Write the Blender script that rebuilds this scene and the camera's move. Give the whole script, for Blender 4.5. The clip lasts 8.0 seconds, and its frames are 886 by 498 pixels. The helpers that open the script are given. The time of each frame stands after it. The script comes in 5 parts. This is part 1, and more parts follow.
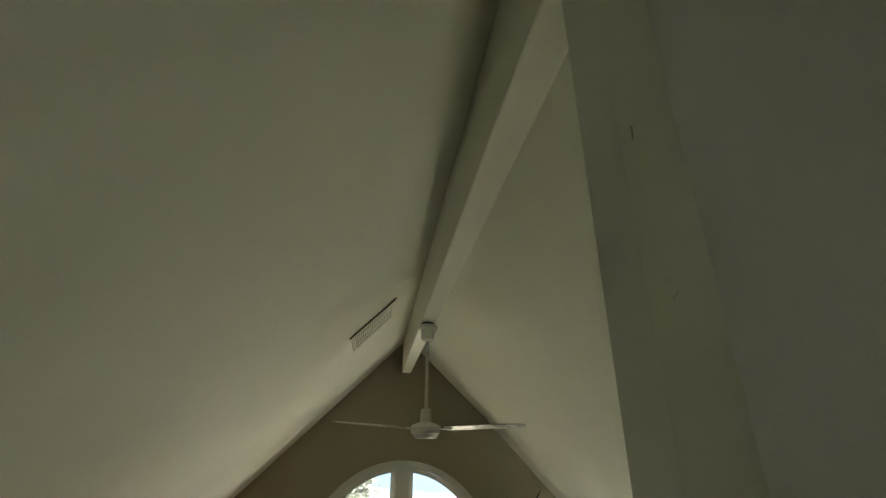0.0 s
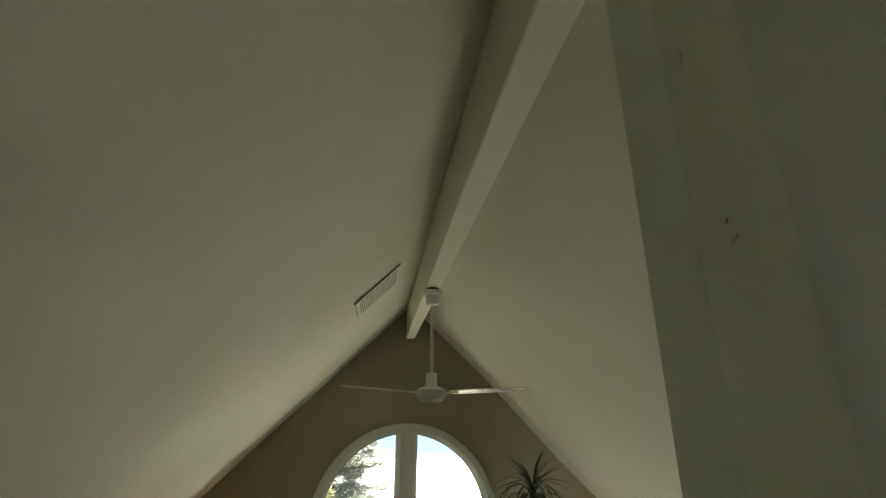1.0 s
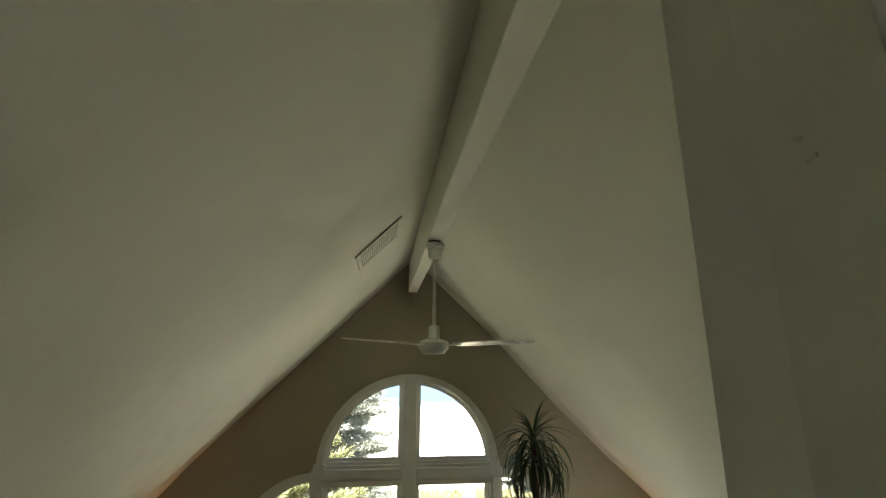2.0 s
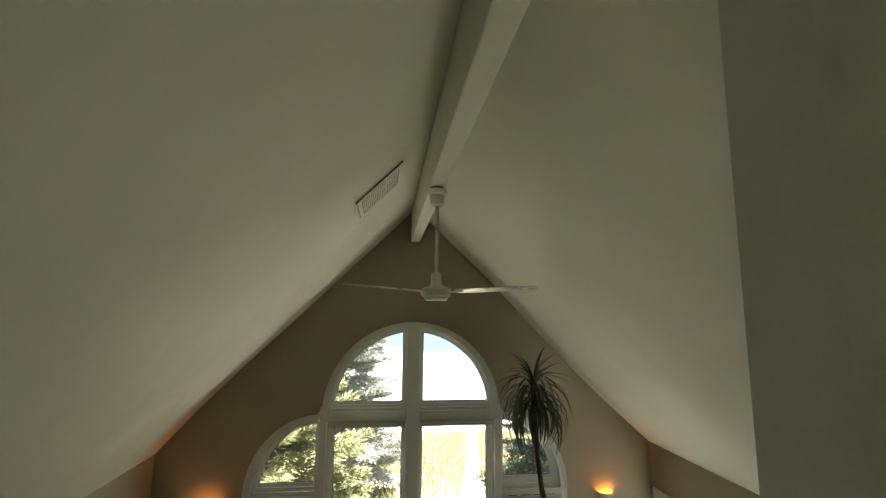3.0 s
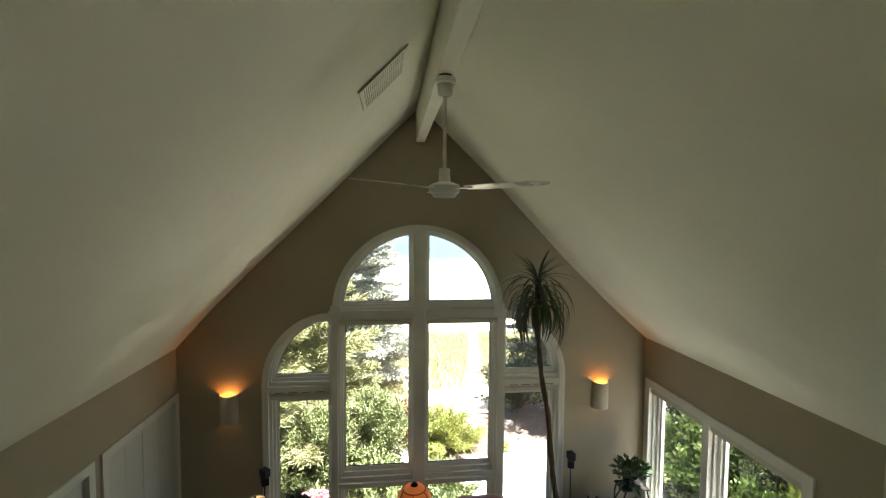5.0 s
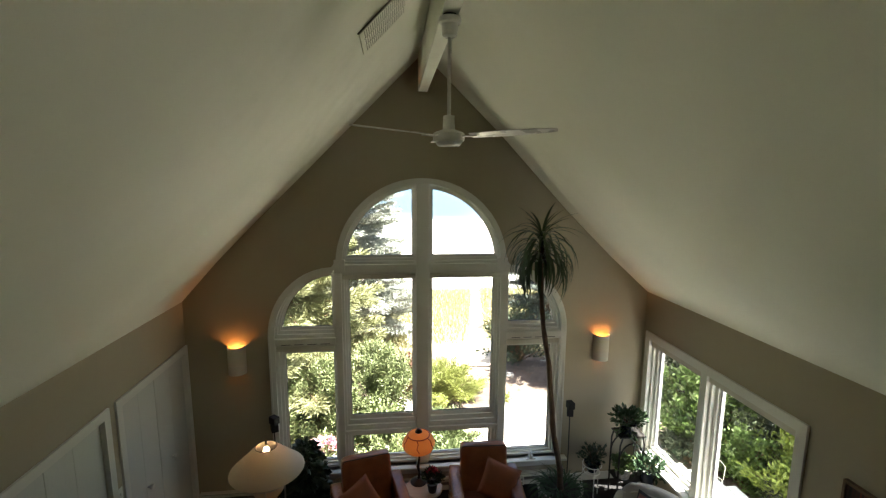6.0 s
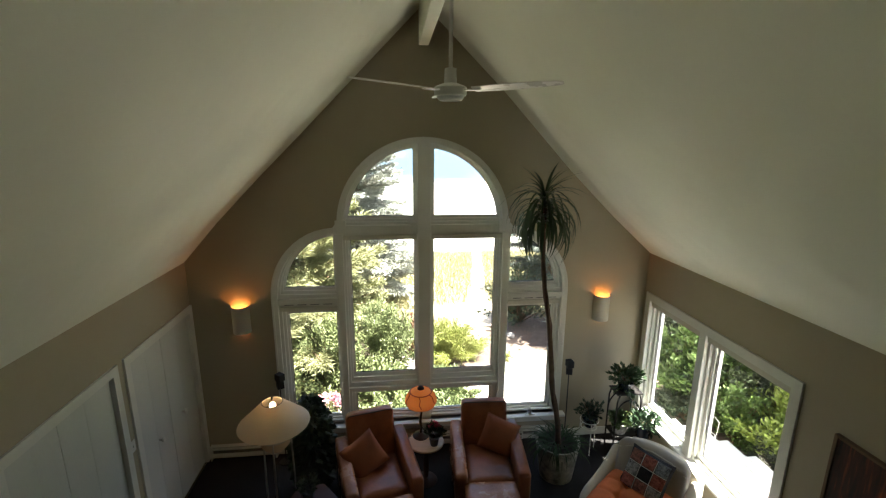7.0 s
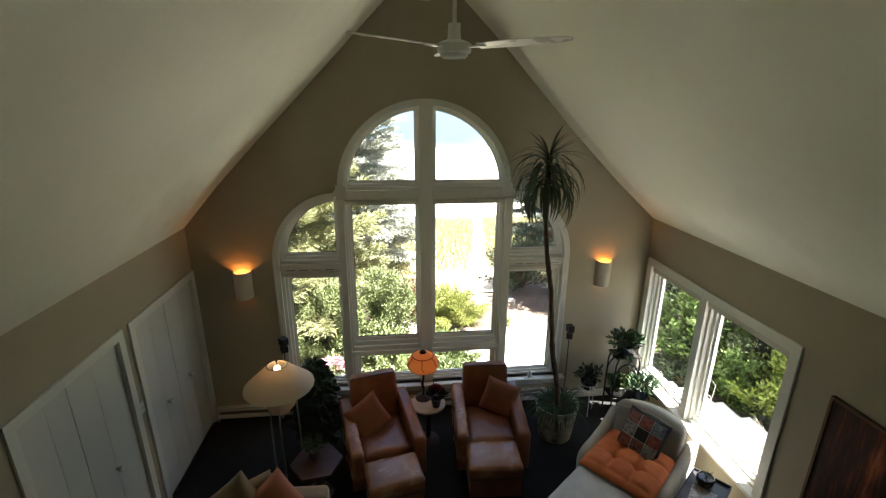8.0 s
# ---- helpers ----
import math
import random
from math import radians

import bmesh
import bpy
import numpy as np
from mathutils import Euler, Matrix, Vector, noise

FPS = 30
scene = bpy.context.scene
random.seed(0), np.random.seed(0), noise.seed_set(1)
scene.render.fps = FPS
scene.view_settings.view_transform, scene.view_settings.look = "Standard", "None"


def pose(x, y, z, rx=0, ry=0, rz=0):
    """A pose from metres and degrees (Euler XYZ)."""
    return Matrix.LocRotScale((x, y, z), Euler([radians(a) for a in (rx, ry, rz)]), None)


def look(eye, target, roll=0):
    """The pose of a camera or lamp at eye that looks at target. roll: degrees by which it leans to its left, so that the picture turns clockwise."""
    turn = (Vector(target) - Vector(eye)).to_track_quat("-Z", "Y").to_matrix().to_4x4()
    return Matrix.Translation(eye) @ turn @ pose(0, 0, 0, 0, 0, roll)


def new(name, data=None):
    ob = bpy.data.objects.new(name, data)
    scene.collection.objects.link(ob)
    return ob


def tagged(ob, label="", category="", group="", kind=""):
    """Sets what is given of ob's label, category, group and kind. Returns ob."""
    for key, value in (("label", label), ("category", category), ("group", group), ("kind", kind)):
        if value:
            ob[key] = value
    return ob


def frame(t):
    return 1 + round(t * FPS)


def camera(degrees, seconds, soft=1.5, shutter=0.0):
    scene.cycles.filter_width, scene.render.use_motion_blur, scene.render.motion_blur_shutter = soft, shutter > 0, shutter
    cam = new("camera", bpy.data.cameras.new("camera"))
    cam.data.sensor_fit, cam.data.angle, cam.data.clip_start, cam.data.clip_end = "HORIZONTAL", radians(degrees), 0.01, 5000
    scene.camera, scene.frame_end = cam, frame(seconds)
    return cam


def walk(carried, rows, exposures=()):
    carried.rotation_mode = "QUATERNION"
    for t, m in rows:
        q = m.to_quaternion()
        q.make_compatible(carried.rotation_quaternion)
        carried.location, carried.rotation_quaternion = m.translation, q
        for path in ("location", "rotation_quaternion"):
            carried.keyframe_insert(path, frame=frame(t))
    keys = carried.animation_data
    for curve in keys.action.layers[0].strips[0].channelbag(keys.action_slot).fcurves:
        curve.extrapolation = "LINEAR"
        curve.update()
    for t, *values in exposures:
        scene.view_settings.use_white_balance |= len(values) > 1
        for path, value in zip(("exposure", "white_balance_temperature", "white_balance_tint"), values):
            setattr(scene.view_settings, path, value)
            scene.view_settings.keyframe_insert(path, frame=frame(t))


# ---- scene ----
cam = camera(89.2, 8.0, soft=1.25)
PATH = [
    (0, (-0.338, 0.332, 4.227), (-0.091, 2.144, 5.037), 0.5),
    (0.5, (-0.343, 0.378, 4.232), (-0.098, 2.216, 4.982), 0.6),
    (1, (-0.353, 0.403, 4.224), (-0.104, 2.267, 4.904), 0.4),
    (1.5, (-0.351, 0.443, 4.231), (-0.099, 2.337, 4.822), 0.3),
    (3, (-0.329, 0.546, 4.198), (-0.089, 2.511, 4.482), 0.5),
    (3.5, (-0.347, 0.56, 4.169), (-0.1, 2.536, 4.357), 0.4),
    (4, (-0.34, 0.588, 4.156), (-0.1, 2.572, 4.24), 0.4),
    (4.5, (-0.347, 0.613, 4.138), (-0.111, 2.599, 4.121), 0.4),
    (6, (-0.366, 0.676, 4.067), (-0.142, 2.64, 3.765), 0.4),
    (6.5, (-0.354, 0.685, 4.044), (-0.139, 2.636, 3.659), 0.3),
    (7, (-0.359, 0.702, 4.036), (-0.146, 2.636, 3.572), 0.4),
    (7.5, (-0.359, 0.714, 4.014), (-0.151, 2.631, 3.483), 0.4),
    (8, (-0.373, 0.734, 4.014), (-0.165, 2.628, 3.407), 0.4),
]
walk(cam, [(t, look(e, g, r)) for t, e, g, r in PATH], exposures=((0, 3.54), (3, 3.53), (6, 3.53), (8, 3.54)))

# ---- world, sun, exposure ----
SUN_ELEV, SUN_FROM = radians(68), Vector((0.95, -0.20, 0))
world = bpy.data.worlds.new("sky")
scene.world = world
world.use_nodes = True
_wn = world.node_tree.nodes
_sky = _wn.new("ShaderNodeTexSky")
_sky.sky_type = "NISHITA"
_sky.sun_disc = False
_sky.sun_elevation = SUN_ELEV
_sky.sun_rotation = math.atan2(SUN_FROM.x, SUN_FROM.y)
_sky.dust_density = 2.5
world.node_tree.links.new(_sky.outputs[0], _wn["Background"].inputs[0])
_wn["Background"].inputs[1].default_value = 0.05
_sd = bpy.data.lights.new("sun", "SUN")
_sd.energy, _sd.angle, _sd.color = 5.0, radians(0.55), (1.0, 0.96, 0.89)
_so = new("sun", _sd)
_dir = SUN_FROM.normalized() * math.cos(SUN_ELEV) + Vector((0, 0, math.sin(SUN_ELEV)))
_so.matrix_world = look(_dir * 50, (0, 0, 0))


# ---- materials ----
def mat(name, base, rough=0.6, metal=0.0, vary=0.12, scale=3.0, fine=60.0, bump=0.15, spread=0.0, second=None, stretch=(1, 1, 1), sheen=0.0, coords="Object", wave=0.0):
    """Surface with stains at a large scale, grain at a fine one and relief."""
    m = bpy.data.materials.new(name)
    m.use_nodes = True
    nt = m.node_tree
    b = nt.nodes["Principled BSDF"]
    b.inputs["Metallic"].default_value = metal
    if sheen:
        b.inputs["Sheen Weight"].default_value = sheen
    tc = nt.nodes.new("ShaderNodeTexCoord")
    mp = nt.nodes.new("ShaderNodeMapping")
    mp.inputs["Scale"].default_value = stretch
    nt.links.new(tc.outputs[coords], mp.inputs[0])
    n1 = nt.nodes.new("ShaderNodeTexNoise")
    n1.inputs["Scale"].default_value = scale
    n1.inputs["Detail"].default_value = 4
    n2 = nt.nodes.new("ShaderNodeTexNoise")
    n2.inputs["Scale"].default_value = fine
    n2.inputs["Detail"].default_value = 3
    for n in (n1, n2):
        nt.links.new(mp.outputs[0], n.inputs["Vector"])
    r = nt.nodes.new("ShaderNodeValToRGB")
    dark = [c * (1 - vary) for c in base]
    lite = second or [min(1, c * (1 + vary)) for c in base]
    r.color_ramp.elements[0].color = (*dark, 1)
    r.color_ramp.elements[1].color = (*lite, 1)
    r.color_ramp.elements[0].position, r.color_ramp.elements[1].position = 0.32, 0.68
    add = nt.nodes.new("ShaderNodeMath")
    add.operation = "MULTIPLY_ADD"
    add.inputs[1].default_value = 0.35
    nt.links.new(n2.outputs[0], add.inputs[0])
    sc = nt.nodes.new("ShaderNodeMath")
    sc.operation = "MULTIPLY"
    sc.inputs[1].default_value = 0.65
    nt.links.new(n1.outputs[0], sc.inputs[0])
    nt.links.new(sc.outputs[0], add.inputs[2])
    nt.links.new(add.outputs[0], r.inputs[0])
    col = r.outputs[0]
    if spread:
        oi = nt.nodes.new("ShaderNodeObjectInfo")
        ge = nt.nodes.new("ShaderNodeNewGeometry")
        s2 = nt.nodes.new("ShaderNodeMath")
        s2.operation = "ADD"
        nt.links.new(oi.outputs["Random"], s2.inputs[0])
        nt.links.new(ge.outputs["Random Per Island"], s2.inputs[1])
        mr = nt.nodes.new("ShaderNodeMapRange")
        mr.inputs[2].default_value = 2.0
        mr.inputs[3].default_value, mr.inputs[4].default_value = 1 - spread, 1 + spread
        nt.links.new(s2.outputs[0], mr.inputs[0])
        hs = nt.nodes.new("ShaderNodeHueSaturation")
        nt.links.new(mr.outputs[0], hs.inputs["Value"])
        nt.links.new(col, hs.inputs["Color"])
        col = hs.outputs[0]
    nt.links.new(col, b.inputs["Base Color"])
    rr = nt.nodes.new("ShaderNodeMapRange")
    rr.inputs[3].default_value, rr.inputs[4].default_value = max(0.02, rough - 0.08), min(1, rough + 0.08)
    nt.links.new(n1.outputs[0], rr.inputs[0])
    nt.links.new(rr.outputs[0], b.inputs["Roughness"])
    if bump:
        bp = nt.nodes.new("ShaderNodeBump")
        bp.inputs["Strength"].default_value = bump
        bp.inputs["Distance"].default_value = 0.004
        nt.links.new(n2.outputs[0], bp.inputs["Height"])
        nt.links.new(bp.outputs[0], b.inputs["Normal"])
        if wave:
            n3 = nt.nodes.new("ShaderNodeTexNoise")
            n3.inputs["Scale"].default_value = 1.6
            n3.inputs["Detail"].default_value = 2
            nt.links.new(mp.outputs[0], n3.inputs["Vector"])
            b2 = nt.nodes.new("ShaderNodeBump")
            b2.inputs["Strength"].default_value = 1.0
            b2.inputs["Distance"].default_value = wave
            nt.links.new(n3.outputs[0], b2.inputs["Height"])
            nt.links.new(b2.outputs[0], bp.inputs["Normal"])
    return m


def glass_mat(name):
    m = bpy.data.materials.new(name)
    m.use_nodes = True
    nt = m.node_tree
    out = nt.nodes["Material Output"]
    tr, gl, mx, lw = (nt.nodes.new("ShaderNode" + k) for k in ("BsdfTransparent", "BsdfGlossy", "MixShader", "LayerWeight"))
    tr.inputs[0].default_value = (0.96, 0.975, 0.97, 1)
    gl.inputs["Roughness"].default_value = 0.02
    lw.inputs[0].default_value = 0.5
    pw = nt.nodes.new("ShaderNodeMath")
    pw.operation = "POWER"
    pw.inputs[1].default_value = 4.0
    ma = nt.nodes.new("ShaderNodeMath")
    ma.operation = "MULTIPLY_ADD"
    ma.inputs[1].default_value, ma.inputs[2].default_value = 0.5, 0.03
    nt.links.new(lw.outputs["Facing"], pw.inputs[0])
    nt.links.new(pw.outputs[0], ma.inputs[0])
    nt.links.new(ma.outputs[0], mx.inputs[0])
    nt.links.new(tr.outputs[0], mx.inputs[1])
    nt.links.new(gl.outputs[0], mx.inputs[2])
    nt.links.new(mx.outputs[0], out.inputs[0])
    return m


def glow_mat(name, color, strength):
    m = bpy.data.materials.new(name)
    m.use_nodes = True
    b = m.node_tree.nodes["Principled BSDF"]
    b.inputs["Base Color"].default_value = (*color, 1)
    b.inputs["Emission Color"].default_value = (*color, 1)
    b.inputs["Emission Strength"].default_value = strength
    return m


def shade_mat(name, color, through_it=0.5):
    """Thin cloth or paper that lets light through."""
    m = bpy.data.materials.new(name)
    m.use_nodes = True
    nt = m.node_tree
    out = nt.nodes["Material Output"]
    d, t, mx = (nt.nodes.new("ShaderNode" + k) for k in ("BsdfDiffuse", "BsdfTranslucent", "MixShader"))
    n = nt.nodes.new("ShaderNodeTexNoise")
    n.inputs["Scale"].default_value = 40
    r = nt.nodes.new("ShaderNodeValToRGB")
    r.color_ramp.elements[0].color = (*[c * 0.9 for c in color], 1)
    r.color_ramp.elements[1].color = (*color, 1)
    nt.links.new(n.outputs[0], r.inputs[0])
    nt.links.new(r.outputs[0], d.inputs[0])
    nt.links.new(r.outputs[0], t.inputs[0])
    mx.inputs[0].default_value = through_it
    nt.links.new(d.outputs[0], mx.inputs[1])
    nt.links.new(t.outputs[0], mx.inputs[2])
    nt.links.new(mx.outputs[0], out.inputs[0])
    return m


CEIL = mat("ceiling_paint", (0.765, 0.775, 0.66), 0.8, vary=0.03, scale=1.2, fine=220, bump=0.12, wave=0.045)
TAN = mat("tan_wall_paint", (0.395, 0.348, 0.248), 0.75, vary=0.04, scale=1.5, fine=240, bump=0.12)
WHITE = mat("white_trim_paint", (0.70, 0.70, 0.645), 0.38, vary=0.03, scale=4, fine=90, bump=0.05)
DOORW = mat("white_door_paint", (0.60, 0.61, 0.57), 0.3, vary=0.04, scale=2, fine=70, bump=0.06, stretch=(1, 1, 0.3))
CARPET = mat("black_carpet", (0.010, 0.0095, 0.009), 0.95, vary=0.35, scale=5, fine=400, bump=0.8)
GLASS = glass_mat("window_glass")
METAL = mat("grey_metal", (0.45, 0.45, 0.43), 0.35, metal=0.9, vary=0.06, scale=8)
FANW = mat("white_enamel", (0.74, 0.73, 0.67), 0.28, vary=0.03, scale=9, bump=0.0)
CHROME = mat("chrome", (0.75, 0.76, 0.77), 0.12, metal=1.0, vary=0.03, bump=0)
SHADEC = mat("shade_cloth", (0.60, 0.58, 0.50), 0.8, vary=0.08, scale=5, fine=120)
GASKET = mat("dark_gasket", (0.045, 0.045, 0.05), 0.6, vary=0.2, scale=12)
BLACK = mat("black_plastic", (0.014, 0.014, 0.016), 0.45, vary=0.2, scale=12)
IRON = mat("black_iron", (0.02, 0.018, 0.016), 0.5, metal=0.3, vary=0.25, scale=20, bump=0.3)


# ---- building helpers ----
def part(name, bm, material, parent=None, label="", smooth=False, edge=40):
    me = bpy.data.meshes.new(name)
    bmesh.ops.recalc_face_normals(bm, faces=bm.faces[:])
    bm.to_mesh(me)
    bm.free()
    me.materials.append(material)
    if smooth:
        me.shade_smooth()
        me.set_sharp_from_angle(angle=radians(edge))
    ob = new(name, me)
    if parent is not None:
        ob.parent = parent
    if label:
        tagged(ob, label)
    return ob


def thing(name, label, category, m=None, group="", kind=""):
    ob = new(name)
    ob.empty_display_size = 0.1
    if m is not None:
        ob.matrix_basis = m
    return tagged(ob, label, category, group, kind)


def box(x0, x1, y0, y1, z0, z1, bevel=0.0, seg=2, bm=None, m=None):
    own = bmesh.new()
    bmesh.ops.create_cube(own, size=1)
    bmesh.ops.transform(own, matrix=Matrix.Translation(((x0 + x1) / 2, (y0 + y1) / 2, (z0 + z1) / 2)) @ Matrix.Diagonal((x1 - x0, y1 - y0, z1 - z0, 1)), verts=own.verts)
    if bevel:
        bmesh.ops.bevel(own, geom=own.edges[:], offset=bevel, segments=seg, profile=0.5, affect="EDGES")
    if m is not None:
        bmesh.ops.transform(own, matrix=m, verts=own.verts)
    return merge(bm, own)


def merge(bm, own):
    if bm is None:
        return own
    me = bpy.data.meshes.new("tmp")
    own.to_mesh(me)
    own.free()
    bm.from_mesh(me)
    bpy.data.meshes.remove(me)
    return bm


def lathe(profile, seg=32, bm=None, m=None, turn=360.0):
    """Turn (radius, height) pairs round the z axis."""
    own = bmesh.new()
    full = turn >= 360
    n = seg if full else seg + 1
    rings = []
    for r, z in profile:
        if r < 1e-5:
            rings.append([own.verts.new((0, 0, z))])
        else:
            rings.append([own.verts.new((r * math.cos(radians(turn) * i / seg), r * math.sin(radians(turn) * i / seg), z)) for i in range(n)])
    for a, b in zip(rings, rings[1:]):
        for i in range(seg):
            j = (i + 1) % n
            f = [a[i % len(a)], a[j % len(a)], b[j % len(b)], b[i % len(b)]]
            f = list(dict.fromkeys(f))
            if len(f) > 2:
                own.faces.new(f)
    if m is not None:
        bmesh.ops.transform(own, matrix=m, verts=own.verts)
    return merge(bm, own)


def tube(points, radius, seg=8, bm=None, closed=False):
    """A round bar along points; radius may be a list."""
    own = bmesh.new()
    pts = [Vector(p) for p in points]
    rad = radius if isinstance(radius, (list, tuple)) else [radius] * len(pts)
    rings = []
    side = None
    for i, p in enumerate(pts):
        a, b = pts[max(0, i - 1)], pts[min(len(pts) - 1, i + 1)]
        if closed:
            a, b = pts[i - 1], pts[(i + 1) % len(pts)]
        d = (b - a).normalized()
        if side is None:
            side = d.orthogonal().normalized()
        side = (side - d * side.dot(d)).normalized()
        up = d.cross(side)
        rings.append([own.verts.new(p + (side * math.cos(2 * math.pi * k / seg) + up * math.sin(2 * math.pi * k / seg)) * rad[i]) for k in range(seg)])
    pairs = list(zip(rings, rings[1:])) + ([(rings[-1], rings[0])] if closed else [])
    for a, b in pairs:
        for k in range(seg):
            own.faces.new((a[k], a[(k + 1) % seg], b[(k + 1) % seg], b[k]))
    if not closed:
        own.faces.new(rings[0])
        own.faces.new(rings[-1])
    return merge(bm, own)


def prism(outline, d0, d1, axis="y", bm=None, holes=()):
    """A plate from a closed outline in the plane across axis, with holes, from d0 to d1."""
    own = bmesh.new()
    put = {"y": lambda a, b, d: (a, d, b), "x": lambda a, b, d: (d, a, b), "z": lambda a, b, d: (a, b, d)}[axis]
    edges = []
    for loop in (outline, *holes):
        vs = [own.verts.new(put(a, b, d0)) for a, b in loop]
        edges += [own.edges.new((vs[i - 1], vs[i])) for i in range(len(vs))]
    bmesh.ops.triangle_fill(own, use_beauty=True, use_dissolve=False, edges=edges)
    out = bmesh.ops.extrude_face_region(own, geom=own.faces[:])
    delta = Vector(put(0, 0, d1 - d0))
    bmesh.ops.translate(own, vec=delta, verts=[v for v in out["geom"] if isinstance(v, bmesh.types.BMVert)])
    return merge(bm, own)


def ring(outer, inner, d0, d1, axis="y", bm=None, closed=True):
    """A band between two outlines with as many points, from depth d0 to d1."""
    own = bmesh.new()
    put = {"y": lambda a, b, d: (a, d, b), "x": lambda a, b, d: (d, a, b), "z": lambda a, b, d: (a, b, d)}[axis]
    rows = [[own.verts.new(put(a, b, d)) for a, b in loop] for loop, d in ((outer, d0), (inner, d0), (inner, d1), (outer, d1))]
    n = len(outer)
    for i in range(n if closed else n - 1):
        j = (i + 1) % n
        for k in range(4):
            a, b = rows[k], rows[(k + 1) % 4]
            own.faces.new((a[i], a[j], b[j], b[i]))
    if not closed:
        own.faces.new([r[0] for r in rows])
        own.faces.new([r[-1] for r in rows])
    return merge(bm, own)


def rect(x0, x1, z0, z1):
    return [(x0, z0), (x1, z0), (x1, z1), (x0, z1)]


def puff(w, d, h, n=10, square=0.35, bulge=1.0, bm=None, m=None, wrinkle=0.0):
    """A stuffed cushion: w by d across, h thick in the middle, thin at its rim."""
    own = bmesh.new()
    top, bot = {}, {}
    for i in range(n + 1):
        for j in range(n + 1):
            u, v = 2 * i / n - 1, 2 * j / n - 1
            k = ((1 - abs(u) ** 2.6) * (1 - abs(v) ** 2.6)) ** square * bulge
            pin = 1 - 0.06 * (1 - abs(u) ** 2) * abs(v) ** 3
            pin2 = 1 - 0.06 * (1 - abs(v) ** 2) * abs(u) ** 3
            x, y = u * w / 2 * pin2, v * d / 2 * pin
            w1 = wrinkle * noise.noise(Vector((x * 9, y * 9, 3)))
            top[i, j] = own.verts.new((x, y, h / 2 * k + w1))
            if i in (0, n) or j in (0, n):
                bot[i, j] = top[i, j]
            else:
                bot[i, j] = own.verts.new((x, y, -h / 2 * k))
    for i in range(n):
        for j in range(n):
            for t, s in ((top, 1), (bot, -1)):
                f = [t[i, j], t[i + 1, j], t[i + 1, j + 1], t[i, j + 1]]
                own.faces.new(f[::s])
    if m is not None:
        bmesh.ops.transform(own, matrix=m, verts=own.verts)
    return merge(bm, own)


# ---- the room ----
GY = 6.07            # inner face of the gable wall
LX, RX = -2.81, 2.95  # inner faces of the side walls
EAVE, RIDGE = 2.645, 5.5
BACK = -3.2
BW = (-0.34, 0.14, 3.54, 3.98)     # unseen fill window added in the back wall: x0, x1, z0, z1
RL = (-1.00, -0.62, -2.02, -1.70)  # unseen fill opening added over the loft: y0, y1, x0, x1
LEFT_SLOPE = [(LX, EAVE), (-2.4, 3.105), (-1.9, 3.615), (-1.4, 4.105), (0, RIDGE)]
RIGHT_SLOPE = [(RX, EAVE), (2.4, 3.13), (1.8, 3.705), (0.94, 4.605), (0, RIDGE)]

fl = part("floor", box(LX - 0.2, RX + 0.2, BACK - 0.2, GY + 0.2, -0.12, 0), CARPET)
tagged(fl, "near-black carpet over the whole floor", "floor", kind="structure")


def slope_z(x):
    """Height of the left ceiling slope at x."""
    for (xa, za), (xb, zb) in zip(LEFT_SLOPE, LEFT_SLOPE[1:]):
        if x <= xb:
            return za + (zb - za) * (x - xa) / (xb - xa)


